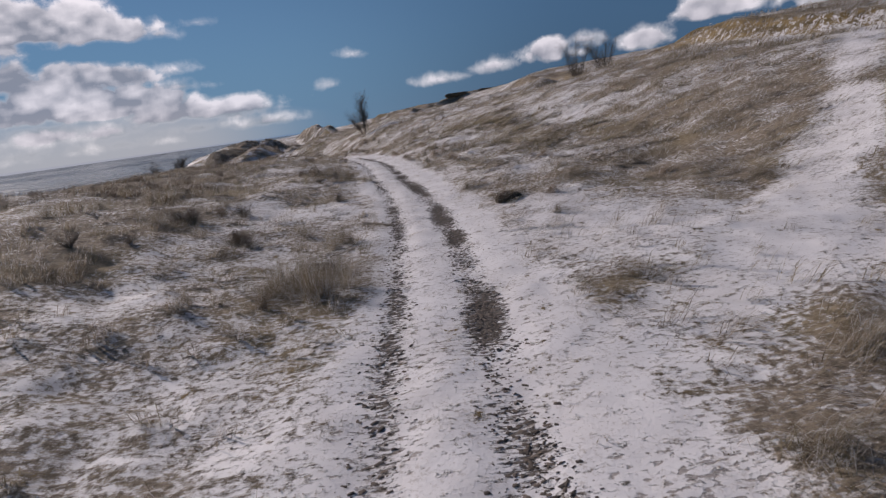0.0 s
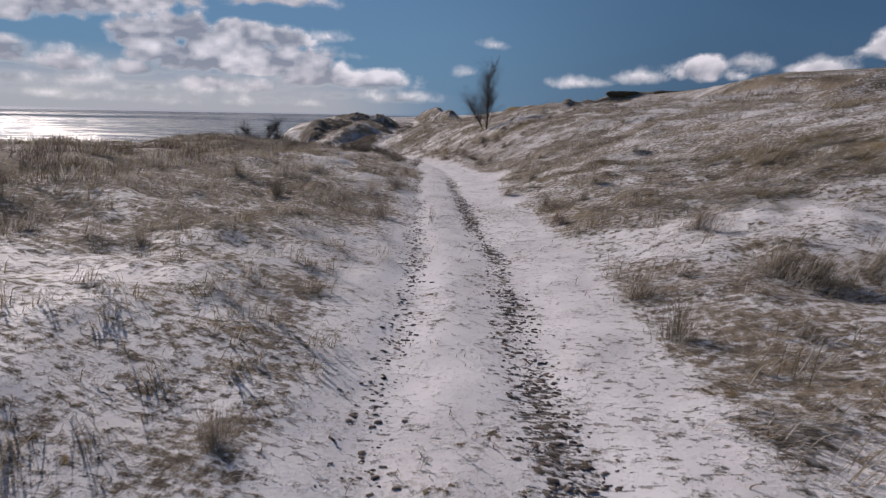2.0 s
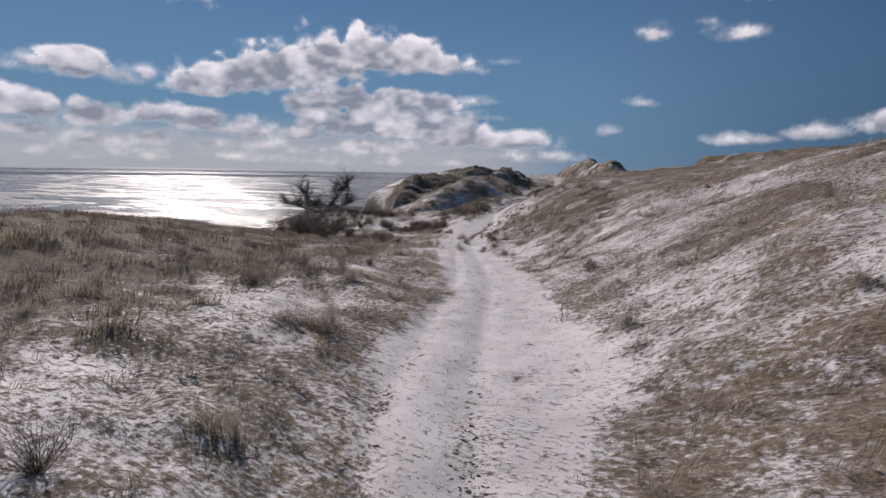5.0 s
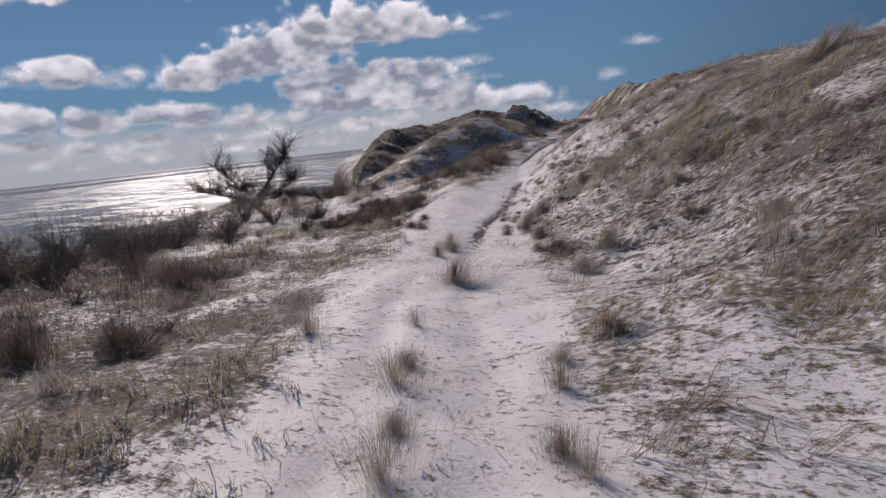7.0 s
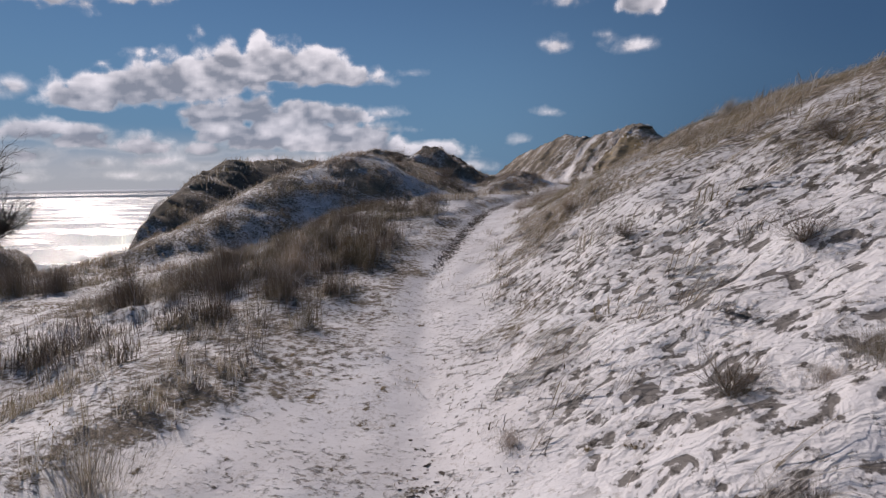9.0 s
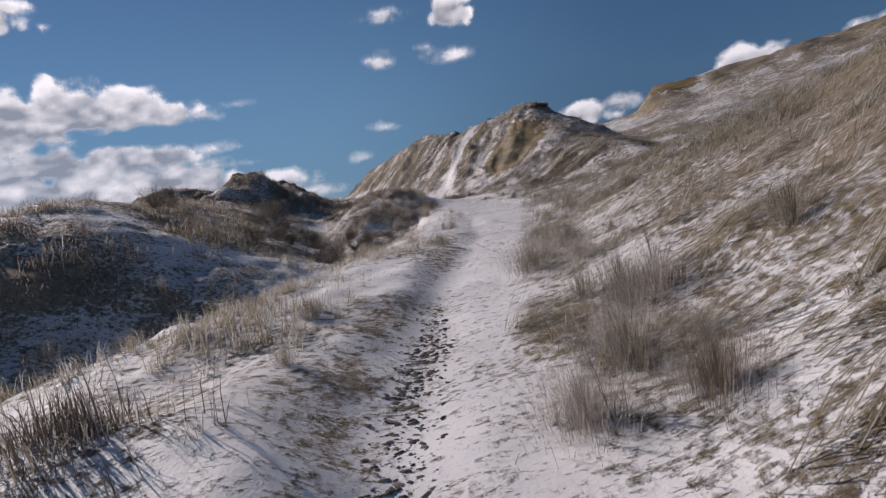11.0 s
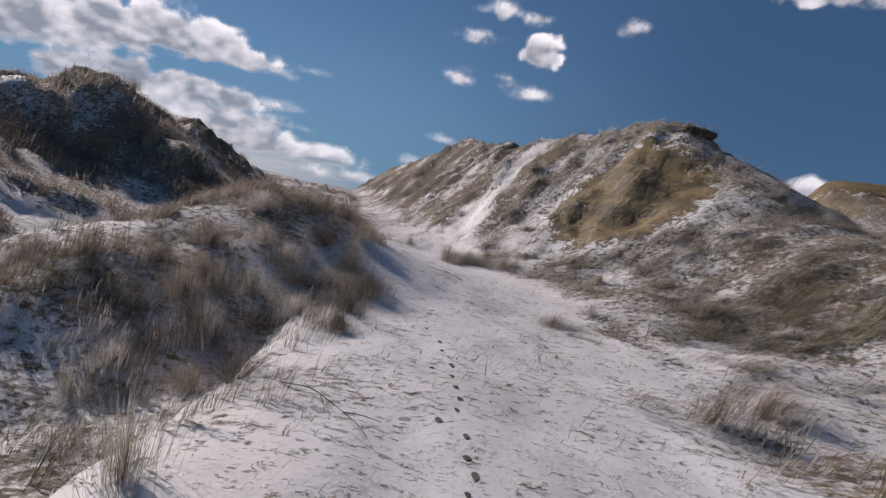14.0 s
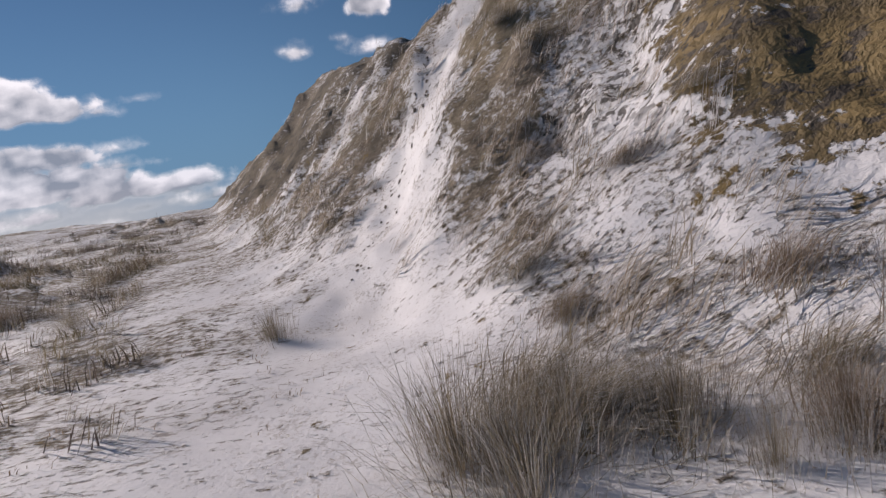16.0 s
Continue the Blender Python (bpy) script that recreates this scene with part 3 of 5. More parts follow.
def water():
    v = [(-4800, -3000, SEA_LEVEL), (3000, -3000, SEA_LEVEL), (3000, 4800, SEA_LEVEL), (-4800, 4800, SEA_LEVEL)]
    return tagged(new("water", mesh_from(v, [(0, 1, 2, 3)], SEA)), "grey-blue sea glittering under the low sun", "water", kind="structure")


water()


# ---- the cloudy part of the sky, far off, with painted haze and sky tone ----
# Heads of cumulus by azimuth, elevation and half-widths in degrees.
UPPER = [(-48.0, 7.9, 3.4, 1.7), (-44, 8.9, 3.8, 2.3), (-40.5, 9.8, 4.2, 2.4), (-36, 10.7, 4.2, 2.5), (-31.5, 11.3, 4.2, 2.4), (-28, 11.4, 4.2, 2.1), (-24.5, 10.8, 3.4, 1.3), (-21.8, 10.4, 1.9, 0.7)]
LOWER = [(-38, 6.2, 3.4, 1.5), (-34, 7.0, 3.2, 1.6), (-29.5, 6.8, 4.2, 1.6), (-25.5, 6.8, 3.2, 1.3), (-21.5, 7.2, 2.3, 0.65), (-21, 5.6, 3.2, 0.7), (-26, 4.6, 6.5, 1.7), (-33, 4.6, 6.5, 1.6),
         (-17, 3.0, 4.8, 1.2), (-13.5, 1.4, 3.6, 0.8), (-22, 3.2, 4.5, 1.3)]
SEAWARD = [(-58.2, 8.7, 2.8, 1.6), (-61.5, 8.3, 2.2, 0.9), (-55.5, 8.0, 2.4, 0.9), (-53.1, 8.3, 1.5, 0.8), (-61.5, 4.7, 2.8, 1.3), (-57, 4.5, 3.2, 1.4), (-52.5, 4.7, 2.8, 1.3), (-48.5, 4.3, 2.7, 1.3),
           (-44, 3.7, 3.2, 1.2), (-39, 3.4, 3.2, 1.0), (-66, 5.0, 3.2, 1.4), (-72, 5.6, 5, 1.9), (-84, 9.0, 9, 3.4), (-70, 13.0, 5, 1.6)]
LOW = [(-74, 3.2, 4, 1.3), (-67, 2.6, 3, 1.0), (-62, 2.9, 2.6, 1.0), (-57.5, 2.3, 2.8, 0.9), (-52.8, 2.8, 2.6, 0.95), (-48, 2.2, 2.6, 0.85), (-43, 2.3, 2.8, 0.8), (-38, 1.9, 2.6, 0.7), (-33, 2.4, 3.2, 1.0), (-28, 2.2, 3.4, 0.9),
       (-64, 1.2, 4, 0.55), (-55, 1.0, 4, 0.5), (-46, 1.1, 4, 0.5), (-36, 0.9, 4, 0.45), (-27, 0.9, 5, 0.5), (-20, 1.6, 4, 0.6)]
HIGH = [(-62, 16.6, 5, 2.6), (-57, 16.0, 5, 2.2), (-51, 16.4, 4.5, 1.9), (-46, 17.4, 5, 2.0), (-39, 19.2, 5.5, 2.2)]
SCRAPS = [(-3.3, 13.3, 1.9, 0.95), (1.5, 13.7, 1.0, 0.7), (4.2, 12.7, 1.6, 0.7), (4.4, 16.6, 2.4, 1.7), (-2.0, 17.3, 2.2, 0.75), (0.3, 20.0, 2.1, 1.0), (3.6, 19.6, 1.8, 0.9), (-18.2, 11.2, 1.1, 0.4),
          (-8.0, 20.8, 1.3, 0.9), (13.2, 19.6, 1.4, 1.0), (-3.5, 6.9, 1.1, 0.5), (-6.5, 4.2, 1.0, 0.45), (10.6, 3.8, 2.3, 0.8), (16.5, 4.5, 3.0, 1.3), (5, 3.2, 2.8, 0.6),
          (26, 4.2, 2.6, 1.2), (31.5, 6.0, 3.3, 1.4), (41, 5.6, 3.4, 1.7), (20, 5.0, 2.2, 0.9), (24, 23.4, 3.6, 1.3), (30, 23.0, 4.5, 1.8), (36, 22.0, 4.4, 1.7), (52, 8, 5, 2), (64, 12, 6, 2.4)]


def cloud_material():
    """Glowing cumulus with light from behind painted in: white heads and thin rims, grey where it is thick."""
    m = Mat("cloud")
    uv = m.node("ShaderNodeUVMap").outputs[0]
    n = m.noise(9.0, 9, 0.62, uv, 0.3)
    body, lit = m.attr("body"), m.attr("lit")
    thick = m.math("ADD", body, m.math("MULTIPLY", m.math("SUBTRACT", n, 0.5), 0.8))
    alpha = m.ramp(thick, -0.12, m.math("ADD", 0.42, m.math("MULTIPLY", m.attr("wisp"), 0.35)))
    light = m.math("ADD", lit, m.math("MULTIPLY", m.math("SUBTRACT", n, 0.5), 0.55), True)
    thin = m.ramp(thick, 0.1, 0.5, 0.5, 0.0)
    tone = m.mix(m.math("MAXIMUM", light, thin), (0.32, 0.35, 0.40), (1.16, 1.16, 1.18))
    # haze and sky gradient painted into the glow, laid over the world sky
    haze = m.attr("haze_glow")
    air = m.mix(m.attr("haze_blue"), (0.46, 0.50, 0.57), m.mix(m.attr("sky_dark"), (0.125, 0.272, 0.45), (0.04, 0.106, 0.222)))
    tone = m.mix(alpha, air, m.mix(m.math("MULTIPLY", haze, 0.3), tone, air))
    alpha = m.math("MAXIMUM", alpha, m.math("MULTIPLY", haze, 0.85))
    glow = m.node("ShaderNodeEmission", Color=tone, Strength=1.0)
    clear = m.node("ShaderNodeBsdfTransparent")
    mixer = m.node("ShaderNodeMixShader")
    m.put(mixer.inputs[0], alpha)
    m.t.links.new(clear.outputs[0], mixer.inputs[1])
    m.t.links.new(glow.outputs[0], mixer.inputs[2])
    m.t.links.new(mixer.outputs[0], m.t.nodes["Material Output"].inputs["Surface"])
    m.t.nodes.remove(m.b)
    return m.m


def clouds():
    de = 0.2
    az, el = np.meshgrid(np.arange(-100, 100.1, 0.3), np.arange(-0.6, 26.3, de))
    body, wisp = np.full_like(az, -3.0), np.zeros_like(az)
    for a0, e0, ra, re in UPPER + LOWER + SEAWARD + LOW + HIGH + SCRAPS:
        flat = np.where(el < e0, re * 0.7, re)
        q = np.sqrt(((az - a0) / ra) ** 2 + ((el - e0) / flat) ** 2)
        b = (1 - q) * min(re, 1.5) * 0.8 + (0.12 if re > 0.9 and a0 < -10 else 0.05)
        wisp = np.where(b > body, step(-re, -1.6, -0.8), wisp)
        body = np.maximum(body, b)
    # rounded billows, large and small
    heads = np.abs(fractal(az * 0.36, el * 0.55, 1, 300)) + 0.34 * fractal(az * 0.75 + 3, el * 1.1, 1, 303) + 0.16 * fractal(az * 1.6, el * 2.2, 1, 306) - 0.36
    body = body + 0.5 * heads * (1 - 0.4 * wisp)
    dense = step(body, 0.0, 0.7)
    shade = np.zeros_like(az)
    for k in range(az.shape[0] - 2, -1, -1):
        shade[k] = dense[k] * de + shade[k + 1] * math.exp(-de / 1.6)
    lit = 1.2 * np.exp(-1.9 * shade) + 0.5 * heads + 0.2 * fractal(az * 1.0 + 7, el * 1.9, 2, 309) * step(-az, 4, 14)
    haze_glow = np.exp(-(np.clip(el - 0.2, 0, 9) / 1.5) ** 2) * step(-az, 4, 22) * step(az, -100, -72) + 1.0 * np.exp(-(np.clip(el, 0, 30) / 14.0) ** 2)
    haze_glow = np.maximum(haze_glow, 0.8 * step(az, -10, 30) * step(-el, -26, -20))
    blue = np.clip(step(az, -24, -6) + step(el, 1.5, 6.0), 0, 1)
    r, a, e = 3300.0, np.radians(az), np.radians(el)
    co = np.stack([r * np.sin(a) * np.cos(e) - 20, r * np.cos(a) * np.cos(e) + 100, r * np.sin(e)], -1).reshape(-1, 3)
    nr, nc = az.shape
    i = np.arange(nr * nc).reshape(nr, nc)
    quads = np.stack([i[:-1, :-1], i[1:, :-1], i[1:, 1:], i[:-1, 1:]], -1).reshape(-1, 4)
    me = mesh_from(co, quads, cloud_material(), smooth=True)
    for name, v in (("body", body), ("lit", lit), ("wisp", wisp), ("haze_glow", np.clip(haze_glow, 0, 1)), ("haze_blue", blue), ("sky_dark", step(az, -14, 22))):
        me.attributes.new(name, "FLOAT", "POINT").data.foreach_set("value", v.ravel().astype(np.float32))
    uv = me.uv_layers.new(name="UVMap")
    loop_v = np.zeros(len(me.loops), np.int32)
    me.loops.foreach_get("vertex_index", loop_v)
    uv.data.foreach_set("uv", (np.stack([az.ravel(), el.ravel()], -1)[loop_v] / 10).astype(np.float32).ravel())
    return tagged(new("backdrop", me), "glowing backdrop of white and grey cumulus over the horizon, light and haze painted in", "clouds", kind="structure")


clouds()


def bluff():
    """A bare ochre bluff with a level grassy top, far behind the first hillside."""
    along, up = np.meshgrid(np.linspace(0, 1, 160), np.linspace(0, 1, 12))
    px, py = 62 + 62 * along, 139 - 42 * along + 4 * fractal(along * 5, along * 0, 2, 401)
    rise = step(along, 0.0, 0.22)
    low, high = 8.0 + 0 * along, 9.5 + 6.6 * rise + 0.5 * fractal(along * 7, along * 0 + 3, 3, 402)
    out = 4.5 * (1 - up) ** 1.4 + 1.1 * fractal(along * 26, up * 1.5, 3, 403) * (1 - up)
    v = np.stack([px - 0.55 * out, py - 0.83 * out, low + (high - low) * up ** 0.8], -1)
    back = np.stack([px[-1] + 30, py[-1] + 45, high[-1] - 0.6], -1)
    v = np.concatenate([v, back[None]])
    nr, nc = v.shape[:2]
    i = np.arange(nr * nc).reshape(nr, nc)
    quads = np.stack([i[:-1, :-1], i[:-1, 1:], i[1:, 1:], i[1:, :-1]], -1).reshape(-1, 4)
    m = Mat("ochre_loam", 0.9)
    bands = m.noise(0.5, 5, 0.65, m.place(0.5, 0.5, 2.4))
    runs = m.noise(0.7, 5, 0.65, m.place(1.6, 1.6, 0.25))
    tone = m.mix(m.ramp(bands, 0.35, 0.65), (0.20, 0.135, 0.055), (0.40, 0.29, 0.12))
    tone = m.mix(m.ramp(runs, 0.5, 0.68, 0.0, 0.6), tone, (0.20, 0.165, 0.08))
    m.color(m.mix(m.ramp(m.noise(1.1, 4), 0.6, 0.7, 0.0, 0.5), tone, (0.7, 0.69, 0.68)))
    m.bump(m.math("ADD", bands, runs), 0.7, 0.5)
    return tagged(new("bluff", mesh_from(v.reshape(-1, 3), quads, m.m, smooth=True)), "bare ochre bluff with a level grassy top", "bluff", kind="structure")


bluff()


# ---- grass ----


def blades(px, py, pz, length, lean, toward, width, bow=0.5):
    """Single dry blades as bent strips: corners and triangles."""
    n = len(px)
    dx, dy = np.cos(toward), np.sin(toward)
    sx, sy = -dy * width / 2, dx * width / 2
    mid_l, tip_l = np.sin(lean * (1 - bow)) * length * 0.55, np.sin(lean) * length
    mid_h, tip_h = np.cos(lean * (1 - bow)) * length * 0.55, np.cos(lean) * length
    v = np.empty((n, 5, 3), np.float32)
    for k, (along, up, w) in enumerate(((0, -0.02, 1), (0, -0.02, -1), (mid_l, mid_h, 0.8), (mid_l, mid_h, -0.8), (tip_l, tip_h, 0))):
        v[:, k, 0] = px + dx * along + sx * w
        v[:, k, 1] = py + dy * along + sy * w
        v[:, k, 2] = pz + up
    b = (np.arange(n) * 5)[:, None, None]
    f = np.array([[0, 1, 3], [0, 3, 2], [2, 3, 4]])[None] + b
    return v.reshape(-1, 3), f.reshape(-1, 3)


def wind(x, y):
    """The way the grass has been combed, in radians from +x."""
    return -0.45 + 0.9 * fractal(x * 0.09, y * 0.09, 2, 200)


def sward(name, label, count, y0, y1, d0, d1, per, length, lean, material, width=0.006, spread=0.06, power=1.3, salt=0):
    """Matted grass in combed locks over a stretch of the plan, thicker where the vegetation is."""
    r = np.random.default_rng(100 + salt)
    y = r.uniform(y0, y1, count * 3)
    d = r.uniform(d0, d1, count * 3)
    x = d + glide(y, YS, XT)
    _, path, _, soil, veg, crag, _ = land(x, y)
    clump = step(fractal(x * 1.3, y * 1.3, 3, 210), -0.1, 0.4)
    keep = r.random(len(x)) < np.clip(veg, 0.02, 1) ** power * (0.1 + 0.9 * clump) * (1 - soil * 0.7) * (1 - 0.6 * crag)
    x, y = x[keep][:count], y[keep][:count]
    size = np.repeat(r.uniform(0.55, 1.3, len(x)), per)
    turn = np.repeat(r.normal(0, 0.6, len(x)), per)
    tilt = np.repeat(r.uniform(-0.15, 0.1, len(x)), per)
    x, y = np.repeat(x, per), np.repeat(y, per)
    n = len(x)
    x, y = x + r.normal(0, spread, n), y + r.normal(0, spread, n)
    z = land(x, y, LIE[:1])[0]
    ln = size * r.uniform(*length, n)
    v, f = blades(x, y, z, ln, np.clip(r.uniform(*lean, n) + tilt, 0.05, 1.52), wind(x, y) + turn + r.normal(0, 0.3, n), width * r.uniform(0.7, 1.5, n), r.uniform(0.1, 0.4, n))
    return tagged(new(name, mesh_from(v, f, material)), label, "grass", kind="stuff")


def locks(name, label, count, y0, y1, d0, d1, per, length, material, width=0.005, spread=0.07, power=1.2, arch=(0.06, 0.24), salt=0):
    """Long wind-combed grass: each lock rises a little, then lies down along the ground."""
    r = np.random.default_rng(500 + salt)
    y, d = r.uniform(y0, y1, count * 4), r.uniform(d0, d1, count * 4)
    x = d + glide(y, YS, XT)
    _, path, _, soil, veg, crag, clod = land(x, y)
    clump = step(fractal(x * 0.7, y * 0.7, 4, 220), -0.05, 0.4)
    keep = r.random(len(x)) < 1.3 * veg ** power * (0.06 + 0.94 * clump) * (1 - 0.8 * soil) * (1 - 0.5 * crag) * (1 - 0.75 * clod)
    x, y = x[keep][:count], y[keep][:count]
    size, turn = np.repeat(r.uniform(0.6, 1.25, len(x)), per), np.repeat(r.normal(0, 0.4, len(x)), per)
    hump = np.repeat(r.uniform(*arch, len(x)), per)
    x, y = np.repeat(x, per), np.repeat(y, per)
    n = len(x)
    x, y = x + r.normal(0, spread, n), y + r.normal(0, spread, n)
    ln, way = size * r.uniform(*length, n), wind(x, y) + turn + r.normal(0, 0.2, n)
    bend, hump = r.normal(0, 0.25, n), hump * r.uniform(0.5, 1.5, n)
    wide = width * r.uniform(0.7, 1.4, n)
    v = np.empty((n, 7, 3), np.float32)
    px, py, last, k = x, y, 0.0, 0
    for share, up, w in ((0.0, -0.02, 1.0), (0.34, 0.85, 0.85), (0.68, 1.0, 0.6), (1.0, 0.45, 0.0)):
        px, py = px + np.cos(way + bend * share) * ln * (share - last), py + np.sin(way + bend * share) * ln * (share - last)
        pz = land(px, py, LIE[:1])[0] + np.where(up > 0, 0.008 + up * hump * ln, up)
        sx, sy = -np.sin(way) * wide * w / 2, np.cos(way) * wide * w / 2
        for side in ((1, -1) if w else (0,)):
            v[:, k] = np.stack([px + side * sx, py + side * sy, pz], -1)
            k += 1
        last = share
    f = np.array([[0, 1, 3], [0, 3, 2], [2, 3, 5], [2, 5, 4], [4, 5, 6]])[None] + (np.arange(n) * 7)[:, None, None]
    return tagged(new(name, mesh_from(v.reshape(-1, 3), f.reshape(-1, 3), material)), label, "grass", kind="stuff")


locks("combed_grass", "long tan grass combed flat over the snowy bank", 4200, 86, 152, 1.2, 9, 22, (0.3, 0.62), STRAW, salt=1)
locks("combed_grass", "long grey-brown grass combed over the first slope", 3000, -3, 86, 1.4, 9, 18, (0.28, 0.55), STRAW, salt=2)
locks("combed_grass", "long tan grass lying along the upper slope", 2800, 0, 160, 9, 22, 14, (0.4, 0.8), STRAW, width=0.013, spread=0.15, salt=3)
locks("combed_grass", "grey-brown grass blown over beside the track", 1500, -3, 118, -10, -1.4, 16, (0.2, 0.45), STRAW, arch=(0.12, 0.45), salt=4)
locks("combed_grass", "russet grass hanging down the hill face", 600, 150, 163, 1.5, 10, 20, (0.22, 0.5), RUSSET_PALE, width=0.006, power=0.7, salt=5)
locks("combed_grass", "olive grass combed over the first slope", 1300, 20, 42, 3, 10, 20, (0.28, 0.55), OLIVE, salt=7)
locks("combed_grass", "olive grass combed over the foot of the hill", 700, 138, 153, 2.0, 9, 20, (0.28, 0.55), OLIVE, salt=9)
locks("combed_grass", "olive grass drooping over the steep bank", 500, 125, 134, 2.4, 8, 20, (0.3, 0.6), OLIVE, salt=10)
locks("combed_grass", "olive grass combed over the bank beside the narrow path", 700, 120, 148, 2.2, 9, 20, (0.28, 0.55), OLIVE, salt=8)
locks("combed_grass", "coarse tan grass over the high hillside", 2000, 10, 150, 22, 38, 9, (0.5, 1.0), STRAW, width=0.032, spread=0.3, salt=6)
sward("matted_grass", "wind-combed tan grass lying on the snowy slope", 5600, -3, 84, 1.2, 8, 13, (0.16, 0.4), (0.5, 1.45), STRAW, salt=1)
sward("matted_grass", "grey-brown grass on the flat beside the track", 5600, -3, 84, -8, -1.2, 15, (0.16, 0.38), (0.7, 1.45), STRAW, salt=2)
sward("matted_grass", "pale flattened grass on the bank", 5800, 86, 166, 1.1, 8, 14, (0.16, 0.4), (0.55, 1.45), STRAW, salt=3)
sward("matted_grass", "grey-brown grass in the hollow beside the track", 5400, 86, 166, -8, -1.1, 16, (0.16, 0.38), (0.6, 1.4), STRAW, salt=4)
sward("slope_grass", "tan grass lying along the slope", 3600, -3, 166, 8, 20, 14, (0.25, 0.5), (0.95, 1.45), STRAW, width=0.012, spread=0.12, salt=5)
sward("flat_grass", "grey-brown grass towards the bluff", 3200, -3, 166, -20, -8, 14, (0.22, 0.45), (0.6, 1.35), STRAW, width=0.012, spread=0.12, salt=6)
sward("hill_grass", "dry grass over the upper hillside", 3600, 0, 150, 20, 36, 8, (0.3, 0.6), (0.7, 1.3), STRAW, width=0.03, spread=0.3, salt=7)
sward("bluff_grass", "dry grass along the top of the bluff", 2400, 0, 150, -27, -20, 8, (0.3, 0.55), (0.4, 1.1), STRAW, width=0.03, spread=0.3, salt=8)
sward("hummock_grass", "upright russet grass on the hummock", 2200, 143, 151.5, -4.8, -1.3, 15, (0.08, 0.26), (0.15, 1.2), RUSSET, width=0.0045, spread=0.05, power=0.3, salt=9)
sward("standing_grass", "pale standing grass beside the track", 1900, 112, 141, -5.0, -0.5, 14, (0.1, 0.28), (0.1, 1.1), STRAW_PALE, width=0.005, spread=0.04, power=0.6, salt=10)
sward("brush", "low dark russet brush on the bluff", 3800, 62, 102, -26, -5, 18, (0.2, 0.45), (0.5, 1.35), TWIG, width=0.009, spread=0.16, power=1.0, salt=12)
sward("brush", "dark russet brush beside the snowy track", 620, 107, 111.4, -6.4, -2.6, 22, (0.16, 0.42), (0.1, 0.8), TWIG, width=0.006, spread=0.07, power=0.3, salt=13)
sward("weeds", "grey-russet dry weeds beside the narrow path", 1900, 114, 127, -4.5, -0.6, 14, (0.16, 0.46), (0.1, 1.0), TWIG, width=0.005, spread=0.08, power=0.5, salt=14)
sward("face_grass", "drooping russet grass on the hill face", 800, 150.5, 161, 1.8, 8, 22, (0.16, 0.4), (0.7, 1.5), RUSSET_PALE, width=0.006, spread=0.07, power=0.8, salt=15)
# twig scraps, their dark flecks also standing in for the shadows of clods
sward("twig_shade_flecks", "small dark twigs and leaf scraps on the snow, some standing in for clod shadows", 2600, 100, 118, 1.4, 9, 6, (0.02, 0.08), (0.8, 1.5), TWIG, width=0.008, spread=0.09, power=0.3, salt=16)
sward("mound_brush", "brown brush covering the mounds above the hollow", 3600, 122, 163, -19, -6.5, 14, (0.12, 0.34), (0.2, 1.2), RUSSET, width=0.012, spread=0.16, power=0.5, salt=17)
sward("brush", "low dark russet brush across the field", 2300, 17, 62, -20, -6.5, 18, (0.16, 0.42), (0.4, 1.3), TWIG, width=0.009, spread=0.15, power=1.0, salt=18)
sward("brush", "dark low brush on the flat behind the hummock", 900, 153, 186, -12, -1.2, 16, (0.14, 0.36), (0.4, 1.3), TWIG, width=0.009, spread=0.13, power=0.7, salt=22)
sward("brush", "dark russet brush over the end of the hummock", 620, 148.8, 155, -6.5, -2.0, 20, (0.1, 0.3), (0.15, 1.1), TWIG, width=0.006, spread=0.07, power=0.3, salt=23)
sward("bank_grass", "olive-tan standing grass on the bank", 520, 100.5, 107, 3.6, 9.5, 22, (0.2, 0.46), (0.4, 1.3), OLIVE, width=0.005, spread=0.07, power=0.4, salt=19)
sward("sprigs", "small dry sprigs poking through the snow", 2600, 134, 156, -4.5, 7, 5, (0.02, 0.08), (0.7, 1.5), RUSSET, width=0.006, spread=0.05, power=0.25, salt=20)
sward("sprigs", "small dry sprigs poking through the snow beside the track", 4200, -3, 128, -3.6, 3.6, 5, (0.02, 0.09), (0.6, 1.5), RUSSET, width=0.006, spread=0.05, power=0.4, salt=21)
sward("stray_stalks", "stray stalks lying on the track", 2400, -3, 152, -3.0, 3.0, 4, (0.06, 0.26), (0.9, 1.5), RUSSET, width=0.005, spread=0.2, power=0.1, salt=11)


# ---- shrubs, weeds and trees ----


def tube(path, r0, r1, sides=5):
    """A tapered stem along a list of points: corners and quads."""
    path = [Vector(p) for p in path]
    v, f = [], []
    for i, p in enumerate(path):
        ax = (path[min(i + 1, len(path) - 1)] - path[max(i - 1, 0)]).normalized()
        u = ax.orthogonal().normalized()
        w = ax.cross(u)
        r = r0 + (r1 - r0) * i / (len(path) - 1)
        for k in range(sides):
            a = 2 * math.pi * k / sides
            v.append(p + (u * math.cos(a) + w * math.sin(a)) * r)
    for i in range(len(path) - 1):
        for k in range(sides):
            a, b = i * sides + k, i * sides + (k + 1) % sides
            f.append((a, b, b + sides, a + sides))
    return v, f


class Wood:
    """Collects stems into one mesh."""

    def __init__(self):
        self.v, self.f = [], []

    def add(self, path, r0, r1, sides=5):
        v, f = tube(path, r0, r1, sides)
        n = len(self.v)
        self.v += [tuple(p) for p in v]
        self.f += [tuple(n + i for i in q) for q in f]

    def mesh(self, material):
        return mesh_from(self.v, self.f, material, smooth=True)


